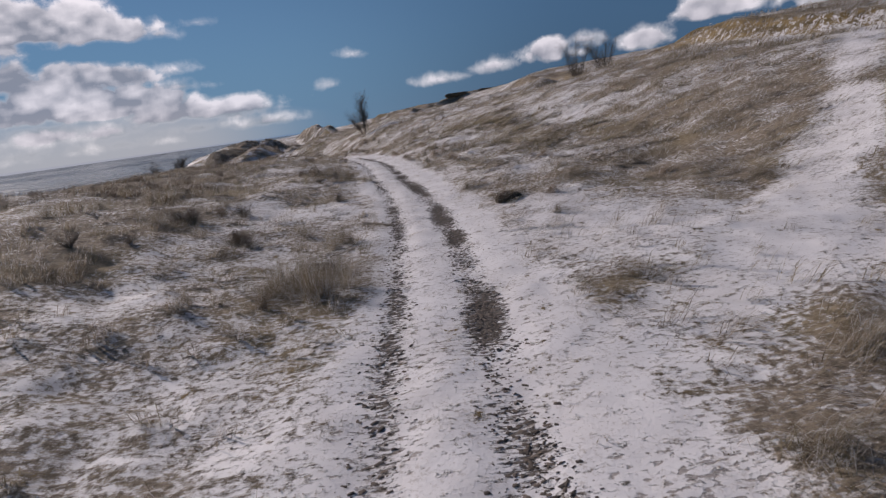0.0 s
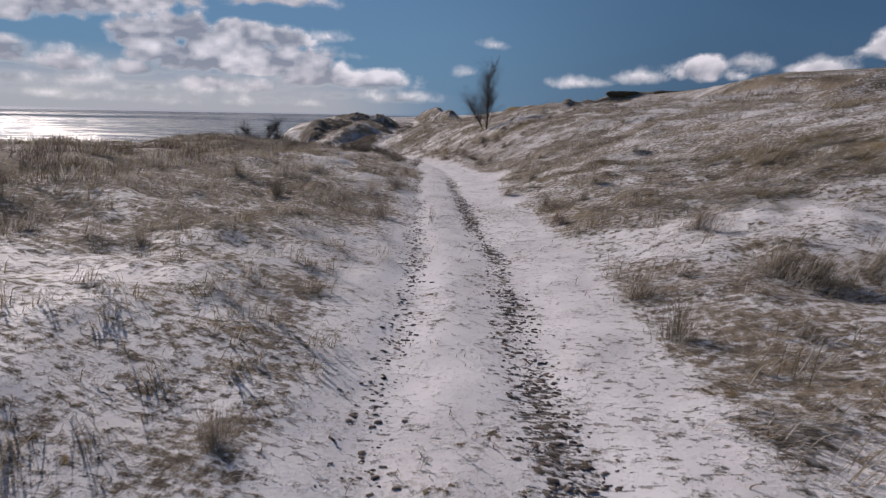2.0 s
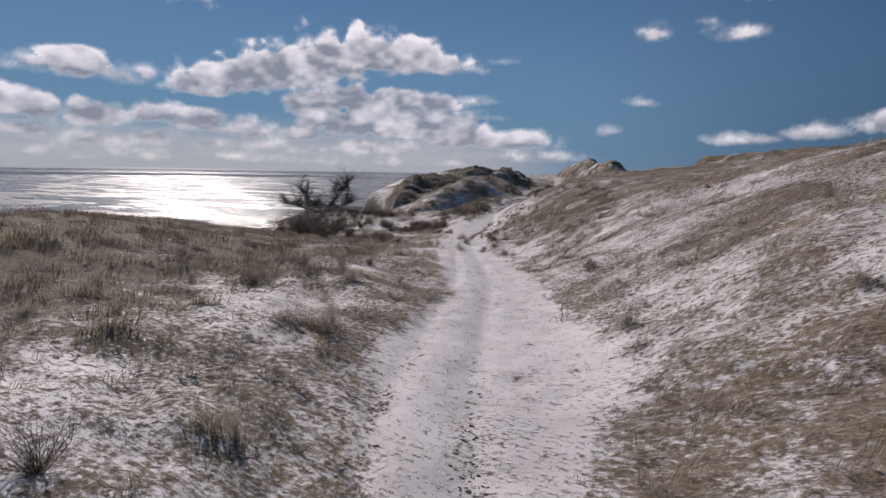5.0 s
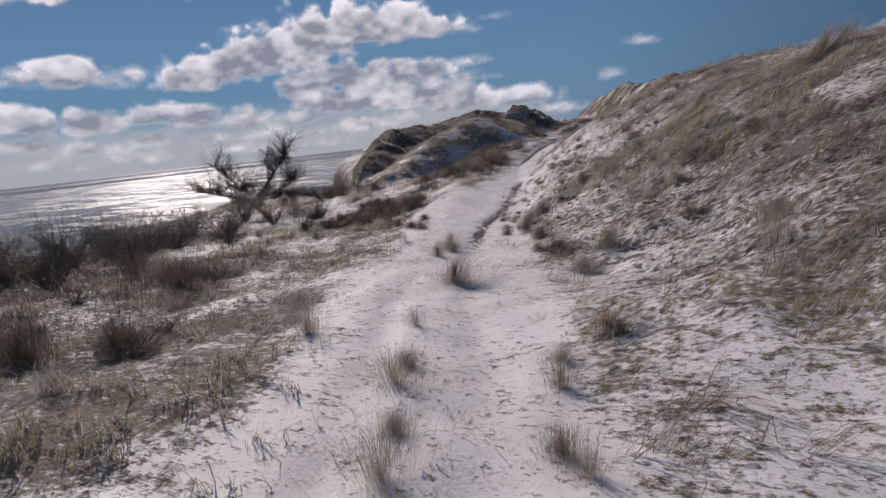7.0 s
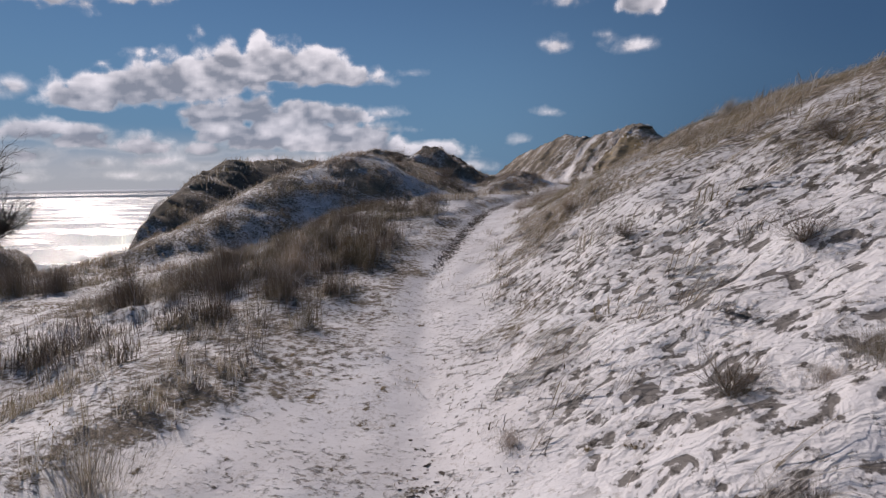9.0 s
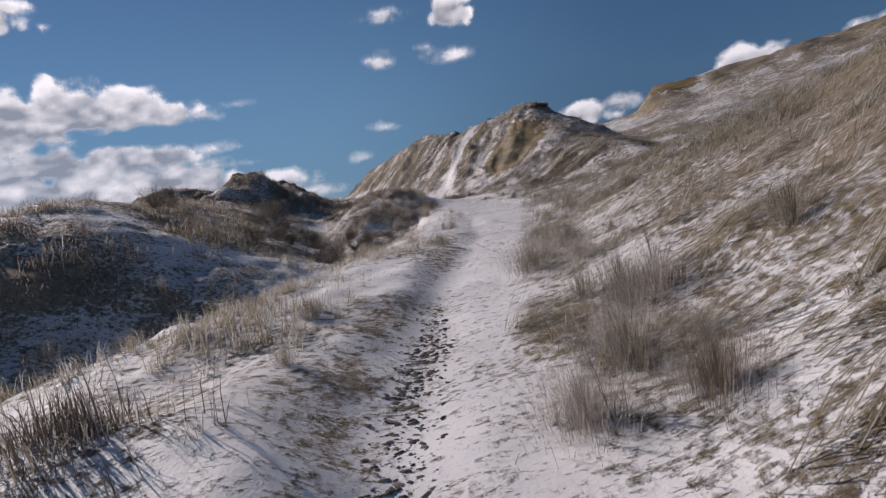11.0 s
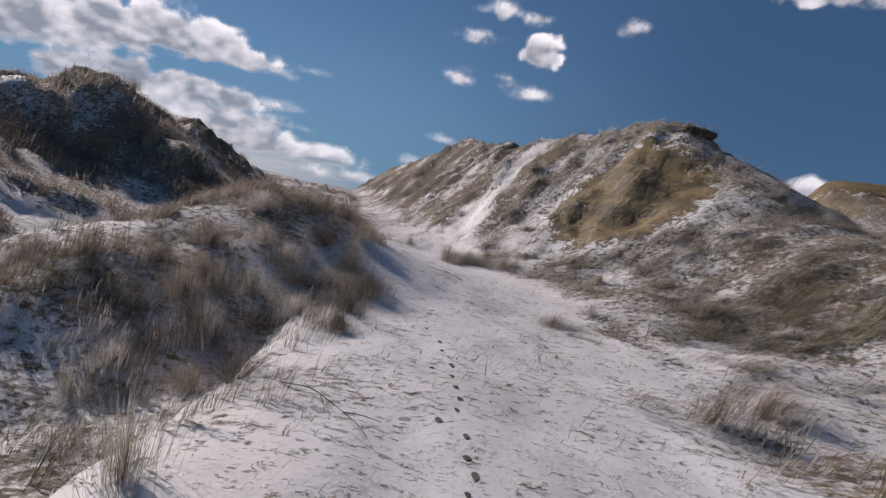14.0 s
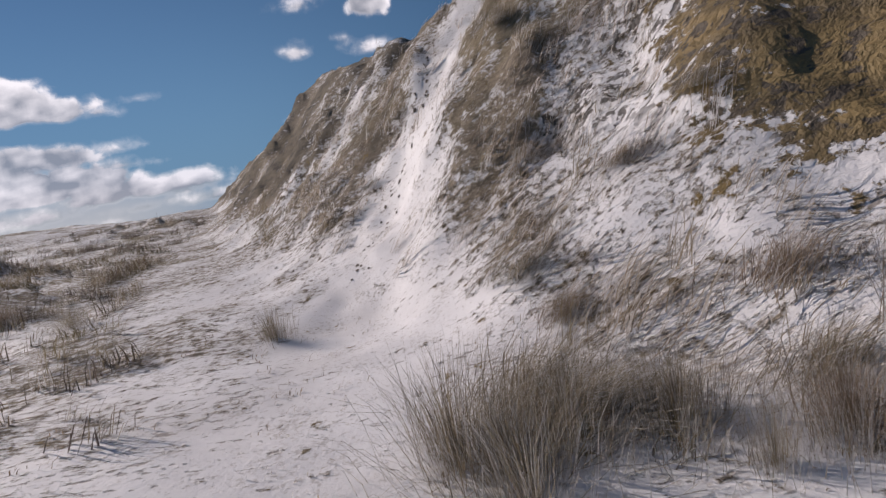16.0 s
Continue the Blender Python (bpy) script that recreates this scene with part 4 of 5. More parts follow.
def part(name, mesh, parent, label=""):
    ob = new(name, mesh)
    ob.parent = parent
    return tagged(ob, label) if label else ob


def wander(r, start, way, length, steps, bend, lift=0.0):
    pts, p, w = [Vector(start)], Vector(start), Vector(way).normalized()
    for _ in range(steps):
        w = (w + Vector((r.uniform(-bend, bend), r.uniform(-bend, bend), r.uniform(-bend, bend) + lift))).normalized()
        p = p + w * (length / steps)
        pts.append(p.copy())
    return pts


def fork(r, wood, path, radius, level, share, spread, lift, sides, low=0.3):
    """Side shoots off a stem, and theirs in turn."""
    length = sum((b - a).length for a, b in zip(path[:-1], path[1:]))
    for _ in range(share[0]):
        i = r.randint(max(1, int(low * (len(path) - 1))), len(path) - 1)
        t = r.random()
        p = path[i - 1].lerp(path[i], t)
        ax = (path[i] - path[i - 1]).normalized()
        side = ax.orthogonal().normalized()
        side.rotate(Matrix.Rotation(r.uniform(0, 6.28), 3, ax))
        way = ax * r.uniform(0.5, 1.0) + side * spread + Vector((0, 0, lift))
        q = wander(r, p, way, length * r.uniform(0.35, 0.6), 3 if len(share) > 1 else 2, 0.22, lift * 0.4)
        rad = radius * 0.5
        wood.add(q, rad, rad * 0.45, sides)
        if len(share) > 1:
            fork(r, wood, q, rad, level + 1, share[1:], spread, lift, max(3, sides - 1), 0.15)


def shrub_model(name, seed, tall, spread, stems, label, material, shoots=(5, 3)):
    """A leafless shrub: stems fanning from one stool, fine twigs above."""
    r = random.Random(seed)
    root = new(name)
    thick, thin = Wood(), Wood()
    for _ in range(stems):
        a = r.uniform(0, 6.28)
        out = r.random() ** 0.6 * spread
        way = Vector((math.cos(a) * out, math.sin(a) * out, r.uniform(0.6, 1.0)))
        p = wander(r, (math.cos(a) * 0.06 * out, math.sin(a) * 0.06 * out, -0.04), way, tall * r.uniform(0.4, 1.0), 5, 0.3, 0.02)
        thick.add(p, 0.0075 * tall, 0.0025 * tall, 4)
        fork(r, thin, p, 0.0046 * tall, 0, shoots, 0.85, 0.06, 3, 0.15)
    part("stem_fan", thick.mesh(material), root)
    part("twig_crown", thin.mesh(material), root)
    return tagged(root, label, "shrub")


def tuft_model(name, seed, count, length, spread, lean, label, material, combed=False):
    """A standing tuft of dry grass."""
    r = np.random.default_rng(seed)
    a, q = r.uniform(0, 6.28, count), np.abs(r.normal(0, spread * 0.45, count))
    x, y = np.cos(a) * q, np.sin(a) * q
    out = a + r.normal(0, 0.5, count)
    if combed:
        out = out * 0 + r.normal(0, 0.55, count)
    size, tilt = length * r.uniform(0.3, 1.1, count), r.uniform(*lean, count) * (0.4 + q / spread)
    width, bow = r.uniform(0.004, 0.009, count) * (1.15 if combed else 0.72), r.uniform(0.2, 0.6, count)
    root = new(name)
    steep = tilt < np.median(tilt)
    for piece, k in (("upright_fan", steep), ("drooping_fan", ~steep)):
        tagged(part(piece, mesh_from(*blades(x[k], y[k], np.full(k.sum(), -0.03), size[k], tilt[k], out[k], width[k], bow[k]), material), root), kind="stuff")
    return tagged(root, label, "grass")


def weed_model(name, seed, tall, count, label, material):
    """A few tall bare stalks with seed heads left on them."""
    r = random.Random(seed)
    root = new(name)
    stalks, heads = Wood(), Wood()
    for _ in range(count):
        a, q = r.uniform(0, 6.28), r.uniform(0.0, 0.14)
        p = wander(r, (math.cos(a) * q, math.sin(a) * q, -0.03), (r.uniform(-0.25, 0.25), r.uniform(-0.25, 0.25), 1), tall * r.uniform(0.5, 1.0), 5, 0.08)
        stalks.add(p, 0.0045, 0.002, 4)
        fork(r, heads, p, 0.003, 0, (7, 2), 0.6, 0.2, 3, 0.45)
    tagged(part("stalk_bunch", stalks.mesh(material), root), kind="stuff")
    tagged(part("seed_spray", heads.mesh(material), root), kind="stuff")
    return tagged(root, label, "weed")


def stand(model, x, y, size=1.0, turn=None, r=random.Random(5), sink=0.0, flat=1.0):
    """A copy of a model, standing on the land."""
    z = height(x, y)
    turn = r.uniform(0, 360) if turn is None else turn
    return copy_thing(model, pose(x, y, z - sink, 0, 0, turn) @ Matrix.Diagonal((size, size, size * flat, 1)))




def at_rest(model, x, y):
    z = height(x, y)
    model.matrix_basis = pose(x, y, z)
    return model


SHRUBS = [at_rest(shrub_model("shrub", 10 + i, 1.0, sp, n, lab, TWIG, sh), -41.0 - 0.6 * i, 103.5 + i * 2.2) for i, (sp, n, sh, lab) in enumerate((
    (0.75, 44, (6, 4), "low dark leafless shrub dusted with snow"), (0.5, 38, (6, 4), "upright dark brown leafless shrub in the snow"),
    (1.1, 50, (6, 4), "spreading grey-brown leafless shrub on the bank")))]
RUSSETS = [at_rest(shrub_model("shrub", 30 + i, 1.0, sp, n, "russet dry shrub with fine twigs in the snow", RUSSET, (6, 4)), -36.5 + 1.3 * i, 142.2 + i * 6.3) for i, (sp, n) in enumerate(((0.8, 40), (1.1, 46)))]
TUFTS = [at_rest(tuft_model("grass_tuft", 50 + i, n, 1.0, sp, ln, lab, mat), -40.5 + 2.2 * i, 112.6 + i * 1.8) for i, (n, sp, ln, lab, mat) in enumerate((
    (520, 0.6, (0.2, 1.1), "standing tuft of tan dry grass in the snow", STRAW), (380, 0.5, (0.1, 0.9), "upright tuft of pale dry grass in the snow", STRAW_PALE),
    (620, 0.9, (0.5, 1.5), "broad drooping tuft of dry grass on the bank", STRAW_PALE)))]
COMBED = [at_rest(tuft_model("grass_tuft", 60 + i, 560, 1.0, 0.9, ln, "wind-combed tuft of dry grass drooping over the snow", mat, True), -16.5 + i, 106.0 + i * 3.0) for i, (ln, mat) in enumerate(
    (((0.9, 1.6), RUSSET), ((0.7, 1.5), STRAW)))]
CLUMPS = [at_rest(tuft_model("grass_clump", 80 + i, 1500, 1.0, 0.95, (0.05, 0.75), lab, mat), -44.5 + 2.5 * i, 109.0 + i * 2.4) for i, (lab, mat) in enumerate((
    ("dense feathery clump of dark dry stems", TWIG), ("dense feathery clump of russet dry grass", RUSSET), ("dense clump of standing grey-tan grass", STRAW), ("frosted clump of pale russet stems", RUSSET_PALE)))]
WEEDS = [at_rest(weed_model("dry_weed", 70 + i, 1.0, n, "thin dry weed stalks standing out of the snow", RUSSET), -30.8 - i, 117.4 - i * 1.2) for i, n in enumerate((5, 9))]

# plan places: x, y, size; dark shrubs first
for k, (x, y, s) in enumerate(((-5.8, 13.3, 0.7), (-6.7, 10.4, 0.5), (-3.7, 11.2, 0.5), (-4.75, 14.9, 0.6), (2.1, 12.6, 0.4), (-7.7, 50.7, 0.75), (-8.9, 53.5, 0.7),
                               (-8.0, 50.2, 0.5), (-11.6, 58.3, 0.8), (-11.3, 60.2, 1.0), (-13.0, 61.0, 0.9), (-4.3, 55.1, 0.5), (-12.6, 67.9, 0.3), (-18.2, 62.7, 0.9), (-8.9, 57.2, 0.4))):
    tagged(stand(SHRUBS[k % 3], x, y, s * 1.25, flat=0.7), group="dark shrubs along the track")
for k, (x, y, s) in enumerate(((-29.4, 96.0, 0.6), (-24.9, 94.0, 0.65), (-28.2, 98.0, 0.8), (-36.8, 106.4, 1.1), (-36.2, 111.6, 1.5), (-25.6, 94.9, 0.5), (-27.9, 94.5, 0.5),
                               (-30.6, 107.2, 0.5), (-32.8, 106.6, 1.1), (-32.8, 107.8, 0.6), (-29.7, 107.6, 0.6), (-36.4, 111.6, 1.0), (-33.7, 112.0, 0.9), (-30.0, 108.5, 0.8),
                               (-31.5, 108.6, 0.9), (-33.2, 112.1, 0.8), (-34.5, 100.5, 1.5), (-33.0, 97.5, 1.4), (-38.5, 104.0, 2.0), (-40.0, 109.0, 2.1), (-42.5, 113.0, 2.0), (-39.5, 106.0, 1.9), (-41.5, 106.5, 2.2), (-37.0, 102.0, 1.8), (-43.5, 110.0, 2.1), (-36.0, 99.0, 1.6), (-39.0, 111.5, 1.7))):
    tagged(stand(SHRUBS[(k * 2) % 3], x, y, s * (1.3 if s > 1.05 else 1.5), flat=0.75 if s > 1.05 else 0.45), group="dark shrubs on the bluff")
for x, y, s in ((-36.5, 100.0, 2.2), (-38.5, 102.6, 2.1), (-35.0, 97.6, 1.6), (-37.4, 98.4, 1.9), (-40.4, 103.6, 2.0)):
    tagged(stand(SHRUBS[1], x, y, s), group="dark shrubs on the bluff")
for k, (x, y, s) in enumerate(((-51.0, 125.6, 1.2), (-49.5, 125.2, 1.3), (-48.0, 124.6, 1.3), (-46.8, 124.0, 1.3), (-45.5, 123.5, 1.2), (-44.3, 123.0, 1.2), (-43.2, 122.5, 1.0), (-42.3, 122.0, 0.8), (-47.5, 123.2, 1.2),
                               (-45.0, 122.2, 1.0), (-50.0, 124.0, 1.2), (-53.0, 126.0, 1.3), (-52.2, 124.4, 1.1), (-54.5, 124.8, 1.2), (-57.0, 126.0, 1.3), (-46.5, 118.5, 1.1), (-45.0, 119.2, 1.0), (-48.2, 119.4, 1.2), (-43.6, 118.6, 0.9), (-50.0, 120.2, 1.2), (-42.2, 119.6, 0.8))):
    tagged(stand(SHRUBS[(k + 1) % 3], x, y, s), group="thicket at the edge of the bluff")
for k, (x, y, s) in enumerate(((-9.6, 58.7, 0.75), (-7.1, 52.4, 0.6), (-10.6, 62.0, 0.5), (-28.6, 147.3, 0.6), (-28.9, 144.7, 0.5),
                               (-28.1, 143.6, 0.4), (-28.7, 149.0, 0.5), (-31.3, 143.2, 0.7), (-33.9, 145.8, 0.8),
                               (-34.6, 144.6, 0.9), (-34.6, 147.0, 1.0), (-36.3, 140.6, 0.9), (-37.8, 143.5, 0.8), (-38.3, 152.0, 0.9), (-36.4, 151.0, 0.8), (-35.8, 154.5, 0.8), (-33.5, 144.0, 0.7),
                               (-21.5, 141.2, 0.6))):
    tagged(stand(RUSSETS[k % 2], x, y, s), group="russet shrubs in the hollow")
for k, (x, y, s) in enumerate(((-1.62, 7.4, 0.9), (-2.2, 7.9, 0.7), (-1.2, 7.7, 0.6), (-3.4, 7.3, 0.35), (-3.5, 23.5, 0.75), (-4.2, 23.9, 0.7), (-2.9, 23.2, 0.6), (-1.9, 22.0, 0.5), (-1.7, 22.3, 0.35),
                               (0.85, 25.9, 0.4), (2.6, 29.3, 0.5), (-5.1, 38.1, 0.4), (-0.8, 35.6, 0.4), (0.2, 38.8, 0.35), (-1.9, 39.5, 0.3), (-3.5, 60.0, 0.7), (-6.3, 62.8, 0.5), (-8.0, 66.7, 0.7),
                               (-4.6, 61.8, 0.8), (-3.4, 53.4, 0.4), (-1.6, 10.7, 0.35), (-6.9, 60.6, 0.5), (-7.3, 63.8, 0.55), (-7.0, 63.2, 0.6), (-7.4, 64.5, 0.6), (-7.7, 65.6, 0.65), (-8.3, 67.2, 0.6), (-6.3, 61.6, 0.55), (-6.4, 64.9, 0.6), (-8.9, 68.6, 0.6), (-5.6, 59.8, 0.5), (-9.4, 70.2, 0.6), (-5.2, 58.2, 0.5), (1.6, 31.5, 0.5), (1.0, 33.5, 0.45), (2.2, 27.5, 0.5), (1.9, 24.2, 0.45))):
    right = x > float(glide(np.array([y]), YS, XT)[0])
    tagged(stand(COMBED[k % 2], x, y, s * 1.1, -30 + 30 * (k % 3 - 1)) if right else stand(TUFTS[k % 3], x, y, s), group="grass tufts along the track")
for k, (x, y, s) in enumerate(((-18.5, 96.6, 0.5), (-23.9, 95.5, 0.4), (-22.6, 97.6, 0.55), (-22.1, 95.4, 0.3), (-21.5, 93.9, 0.4), (-20.2, 94.2, 0.3), (-19.8, 93.1, 0.3),
                               (-20.9, 92.7, 0.4), (-23.7, 99.4, 0.4), (-24.0, 100.7, 0.45), (-22.0, 104.7, 0.5), (-21.5, 105.4, 0.5), (-21.2, 104.6, 0.5), (-22.3, 105.6, 0.4), (-22.7, 108.3, 0.4), (-24.6, 108.8, 0.25), (-28.0, 112.1, 0.5),
                               (-26.6, 126.8, 0.45), (-26.5, 128.2, 0.45), (-26.3, 127.5, 0.4), (-29.0, 128.9, 0.35), (-28.9, 127.6, 0.3), (-26.2, 126.7, 0.3), (-25.3, 127.2, 0.4))):
    tagged(stand(COMBED[k % 2], x, y, s * 1.2, -20 + 25 * (k % 3 - 1)) if s > 0.5 else stand(TUFTS[(k + 1) % 3], x, y, s), group="grass tufts in the dip")
for k, (x, y, s) in enumerate(((-28.2, 134.7, 0.35), (-27.6, 133.4, 0.35), (-27.5, 135.9, 0.3), (-25.7, 132.3, 0.3), (-27.3, 136.1, 0.32), (-28.5, 138.0, 0.3), (-25.3, 135.9, 0.3), (-29.1, 145.4, 0.5),
                               (-28.2, 139.9, 0.25), (-27.1, 141.4, 0.15), (-22.6, 142.9, 0.7), (-25.4, 147.0, 0.35), (-24.7, 147.8, 0.3), (-26.4, 152.6, 0.5), (-24.6, 146.8, 0.3), (-23.0, 148.2, 0.6),
                               (-27.0, 152.6, 0.6), (-26.6, 152.9, 0.6), (-26.8, 152.2, 0.5), (-25.5, 152.3, 0.45), (-25.2, 152.8, 0.45), (-26.1, 154.3, 0.45), (-28.2, 155.4, 0.4), (-26.0, 152.0, 0.3), (-25.1, 154.5, 0.4), (-24.5, 154.3, 0.35), (-26.1, 153.6, 0.35))):
    combed = x > -26.8 and s > 0.3
    tagged(stand(COMBED[k % 2], x, y, s * 1.15, -10 + 25 * (k % 3 - 1), flat=0.55) if combed else stand(TUFTS[(k + 2) % 3], x, y, s), group="grass tufts under the hill")
for k, (x, y, s) in enumerate(((-3.1, 21.3, 0.7), (-2.9, 21.7, 0.6), (-3.95, 34.7, 0.5), (-3.1, 35.4, 0.35), (-2.4, 22.6, 0.5), (-26.2, 132.2, 0.5), (-26.9, 126.3, 0.6), (-26.0, 127.8, 0.5), (-28.6, 145.3, 0.55),
                               (-28.2, 143.9, 0.5), (-29.0, 146.4, 0.6), (-27.6, 145.3, 0.4), (-27.9, 141.2, 0.3), (-25.5, 151.6, 0.45), (-25.2, 152.3, 0.5), (-20.8, 104.0, 0.5))):
    tagged(stand(WEEDS[k % 2], x, y, s), group="dry weed stalks")

for x, y, s, k in ((-4.2, 24.2, 0.75, 0), (-3.5, 24.3, 0.7, 2), (-4.9, 24.7, 0.6, 0), (-2.8, 24.0, 0.5, 2), (-1.9, 8.0, 0.5, 2), (-1.5, 8.4, 0.45, 0), (-2.3, 7.6, 0.4, 2), (-3.9, 11.4, 0.5, 0), (-5.6, 13.5, 0.5, 0),
                   (-13.4, 59.5, 0.8, 0), (-12.5, 61.8, 0.9, 0), (-11.9, 62.3, 0.7, 0), (-9.9, 59.4, 0.6, 1), (-9.5, 59.0, 0.5, 1), (-9.0, 57.0, 0.5, 1), (-10.2, 59.8, 0.45, 1),
                   (-25.9, 93.4, 0.6, 0), (-25.2, 94.0, 0.5, 0), (-29.1, 98.0, 0.8, 0), (-28.2, 97.2, 0.7, 0), (-30.4, 98.6, 0.8, 1), (-32.0, 99.0, 0.9, 0), (-36.2, 99.4, 1.1, 0), (-24.4, 96.2, 0.4, 1), (-18.4, 97.2, 0.45, 1),
                   (-23.7, 100.0, 0.35, 1), (-21.6, 94.3, 0.22, 2), (-21.1, 93.2, 0.22, 2), (-20.3, 94.7, 0.2, 3), (-20.0, 93.3, 0.22, 1),
                   (-26.6, 129.9, 0.4, 2), (-26.4, 130.6, 0.42, 3), (-26.2, 131.4, 0.42, 2), (-26.1, 129.6, 0.38, 3), (-25.9, 130.7, 0.4, 2), (-27.0, 126.4, 0.42, 3), (-26.6, 127.1, 0.42, 3), (-26.4, 126.2, 0.4, 1), (-26.1, 127.6, 0.4, 3), (-28.9, 108.6, 0.55, 0), (-25.9, 103.0, 0.32, 2), (-26.3, 103.2, 0.3, 0), (-27.4, 104.4, 0.34, 0), (-28.0, 104.8, 0.34, 1), (-26.6, 104.6, 0.28, 0), (-29.0, 104.6, 0.3, 1), (-28.4, 105.6, 0.3, 0), (-22.0, 100.7, 0.35, 0), (-21.3, 99.2, 0.35, 0), (-20.7, 98.0, 0.35, 1), (-22.7, 102.1, 0.3, 0),
                   (-30.2, 142.6, 0.45, 0), (-30.9, 143.6, 0.55, 0), (-31.4, 141.8, 0.55, 0), (-29.9, 141.4, 0.4, 1), (-32.2, 143.2, 0.6, 0), (-31.0, 140.6, 0.5, 0), (-33.0, 141.6, 0.6, 0), (-32.6, 145.0, 0.6, 0),
                   (-29.6, 150.2, 0.4, 1), (-30.1, 151.0, 0.45, 0), (-30.6, 150.2, 0.45, 1), (-30.8, 152.0, 0.5, 0), (-31.4, 151.2, 0.5, 1), (-31.3, 153.2, 0.5, 0), (-32.2, 152.4, 0.55, 0), (-29.2, 149.4, 0.35, 1), (-33.0, 154.4, 0.6, 0), (-34.2, 156.6, 0.6, 0), (-32.6, 158.8, 0.5, 1), (-29.6, 109.6, 0.6, 0), (-30.4, 110.2, 0.6, 1), (-30.2, 108.9, 0.6, 0), (-31.4, 110.6, 0.7, 0), (-32.4, 111.4, 0.7, 0), (-39.0, 119.6, 1.0, 0), (-40.5, 120.0, 1.1, 0), (-37.8, 119.8, 0.9, 0), (-42.0, 120.6, 1.1, 0),
                   (-29.3, 116.4, 0.6, 0), (-29.8, 117.6, 0.7, 1), (-30.6, 116.8, 0.7, 0), (-31.6, 118.2, 0.8, 0), (-30.4, 119.0, 0.6, 1), (-32.6, 116.9, 0.8, 0),
                   (-29.2, 146.7, 0.36, 3), (-28.6, 146.2, 0.32, 1), (-29.6, 147.5, 0.4, 3), (-29.4, 145.6, 0.34, 1), (-28.2, 148.0, 0.4, 1), (-28.9, 144.8, 0.4, 3),
                   (-12.3, 61.2, 0.75, 0), (-13.0, 61.4, 0.8, 0), (-11.7, 61.5, 0.55, 0), (-12.5, 58.8, 0.7, 0), (-11.8, 58.6, 0.5, 0), (-9.7, 58.6, 0.5, 1), (-9.8, 59.6, 0.5, 2), (-10.1, 60.8, 0.45, 2), (-10.6, 61.9, 0.4, 2), (-9.0, 56.9, 0.45, 1),
                   (-10.9, 61.2, 0.4, 0), (-18.0, 62.0, 0.9, 0), (-16.2, 61.2, 0.8, 1), (-14.8, 63.4, 0.7, 0), (-20.1, 67.3, 0.8, 1), (-16.8, 66.0, 0.7, 0), (-14.6, 66.8, 0.6, 1),
                   # the dark clumps down the hummock's right edge stand in for its shaded side
                   (-29.7, 146.3, 0.45, 1), (-29.3, 145.1, 0.42, 1), (-28.8, 144.6, 0.36, 1), (-28.6, 144.0, 0.3, 1), (-28.8, 146.5, 0.36, 3), (-28.1, 147.0, 0.38, 2), (-27.7, 146.3, 0.34, 0), (-27.8, 145.6, 0.3, 0), (-27.7, 144.9, 0.24, 0),
                   (-28.3, 145.4, 0.34, 3), (-28.0, 146.3, 0.36, 2), (-29.2, 144.0, 0.3, 3), (-28.9, 150.0, 0.42, 1), (-29.0, 150.5, 0.45, 0), (-28.6, 149.6, 0.38, 0), (-28.7, 149.1, 0.4, 1), (-28.9, 150.9, 0.4, 0), (-29.3, 151.4, 0.4, 1),
                   (-26.5, 152.6, 0.42, 2), (-26.1, 152.4, 0.4, 2), (-25.7, 152.0, 0.36, 1), (-26.8, 152.5, 0.36, 2)):
    tagged(stand(CLUMPS[k], x, y, s, flat=0.85), group="feathery clumps of dry growth")
for k, (x, y, s) in enumerate(((-29.9, 140.6, 0.8), (-30.6, 142.0, 0.9), (-31.5, 140.2, 0.9), (-29.4, 142.6, 0.6), (-32.6, 141.5, 1.0), (-30.9, 138.6, 0.8), (-32.9, 139.2, 0.9), (-29.5, 139.4, 0.6))):
    tagged(stand(SHRUBS[k % 3], x, y, s, flat=0.7), group="dark shrubs in the hollow")
for k, (x, y, s) in enumerate(((-22.9, 107.2, 0.3), (-22.0, 108.0, 0.35), (-22.6, 109.3, 0.3), (-23.4, 110.4, 0.4), (-24.3, 112.6, 0.4), (-22.2, 111.2, 0.35), (-21.2, 109.2, 0.4), (-20.6, 110.8, 0.45), (-23.6, 113.8, 0.4),
                               (-21.8, 113.0, 0.4), (-20.2, 108.0, 0.4), (-19.6, 112.0, 0.5), (-22.8, 115.5, 0.4), (-24.6, 115.6, 0.3))):
    tagged(stand(RUSSETS[k % 2], x, y, s, flat=0.7), group="small russet shrubs on the snowy slope")

# low snow-dusted growth over the foot of the bank in the dip
r = random.Random(47)
for k in range(130):
    y = r.uniform(101, 113)
    x = float(glide(np.array([y]), YS, XT)[0]) + 1.2 + 5.2 * r.random() ** 1.3
    tagged(stand(CLUMPS[r.choice((0, 1, 2, 3, 3))], x, y, r.uniform(0.1, 0.26), r=r, flat=0.6), group="low snow-dusted growth on the bank")

# scattered tufts, thickest where the vegetation is
r = random.Random(91)
made = 0
while made < 300:
    y = r.uniform(0, 160)
    d = r.choice((-1, 1)) * (1.6 + 9.0 * r.random() ** 1.5)
    x = d + float(glide(np.array([y]), YS, XT)[0])
    veg = float(land(x, y)[4][0])
    if r.random() < veg:
        model = r.choice(TUFTS + RUSSETS[:1]) if d < 0 else r.choice(TUFTS[:1] + COMBED + COMBED)
        tagged(stand(model, x, y, r.uniform(0.25, 0.55), r.uniform(-70, 20) if model in COMBED else None, r=r), group="scattered tufts")
        made += 1


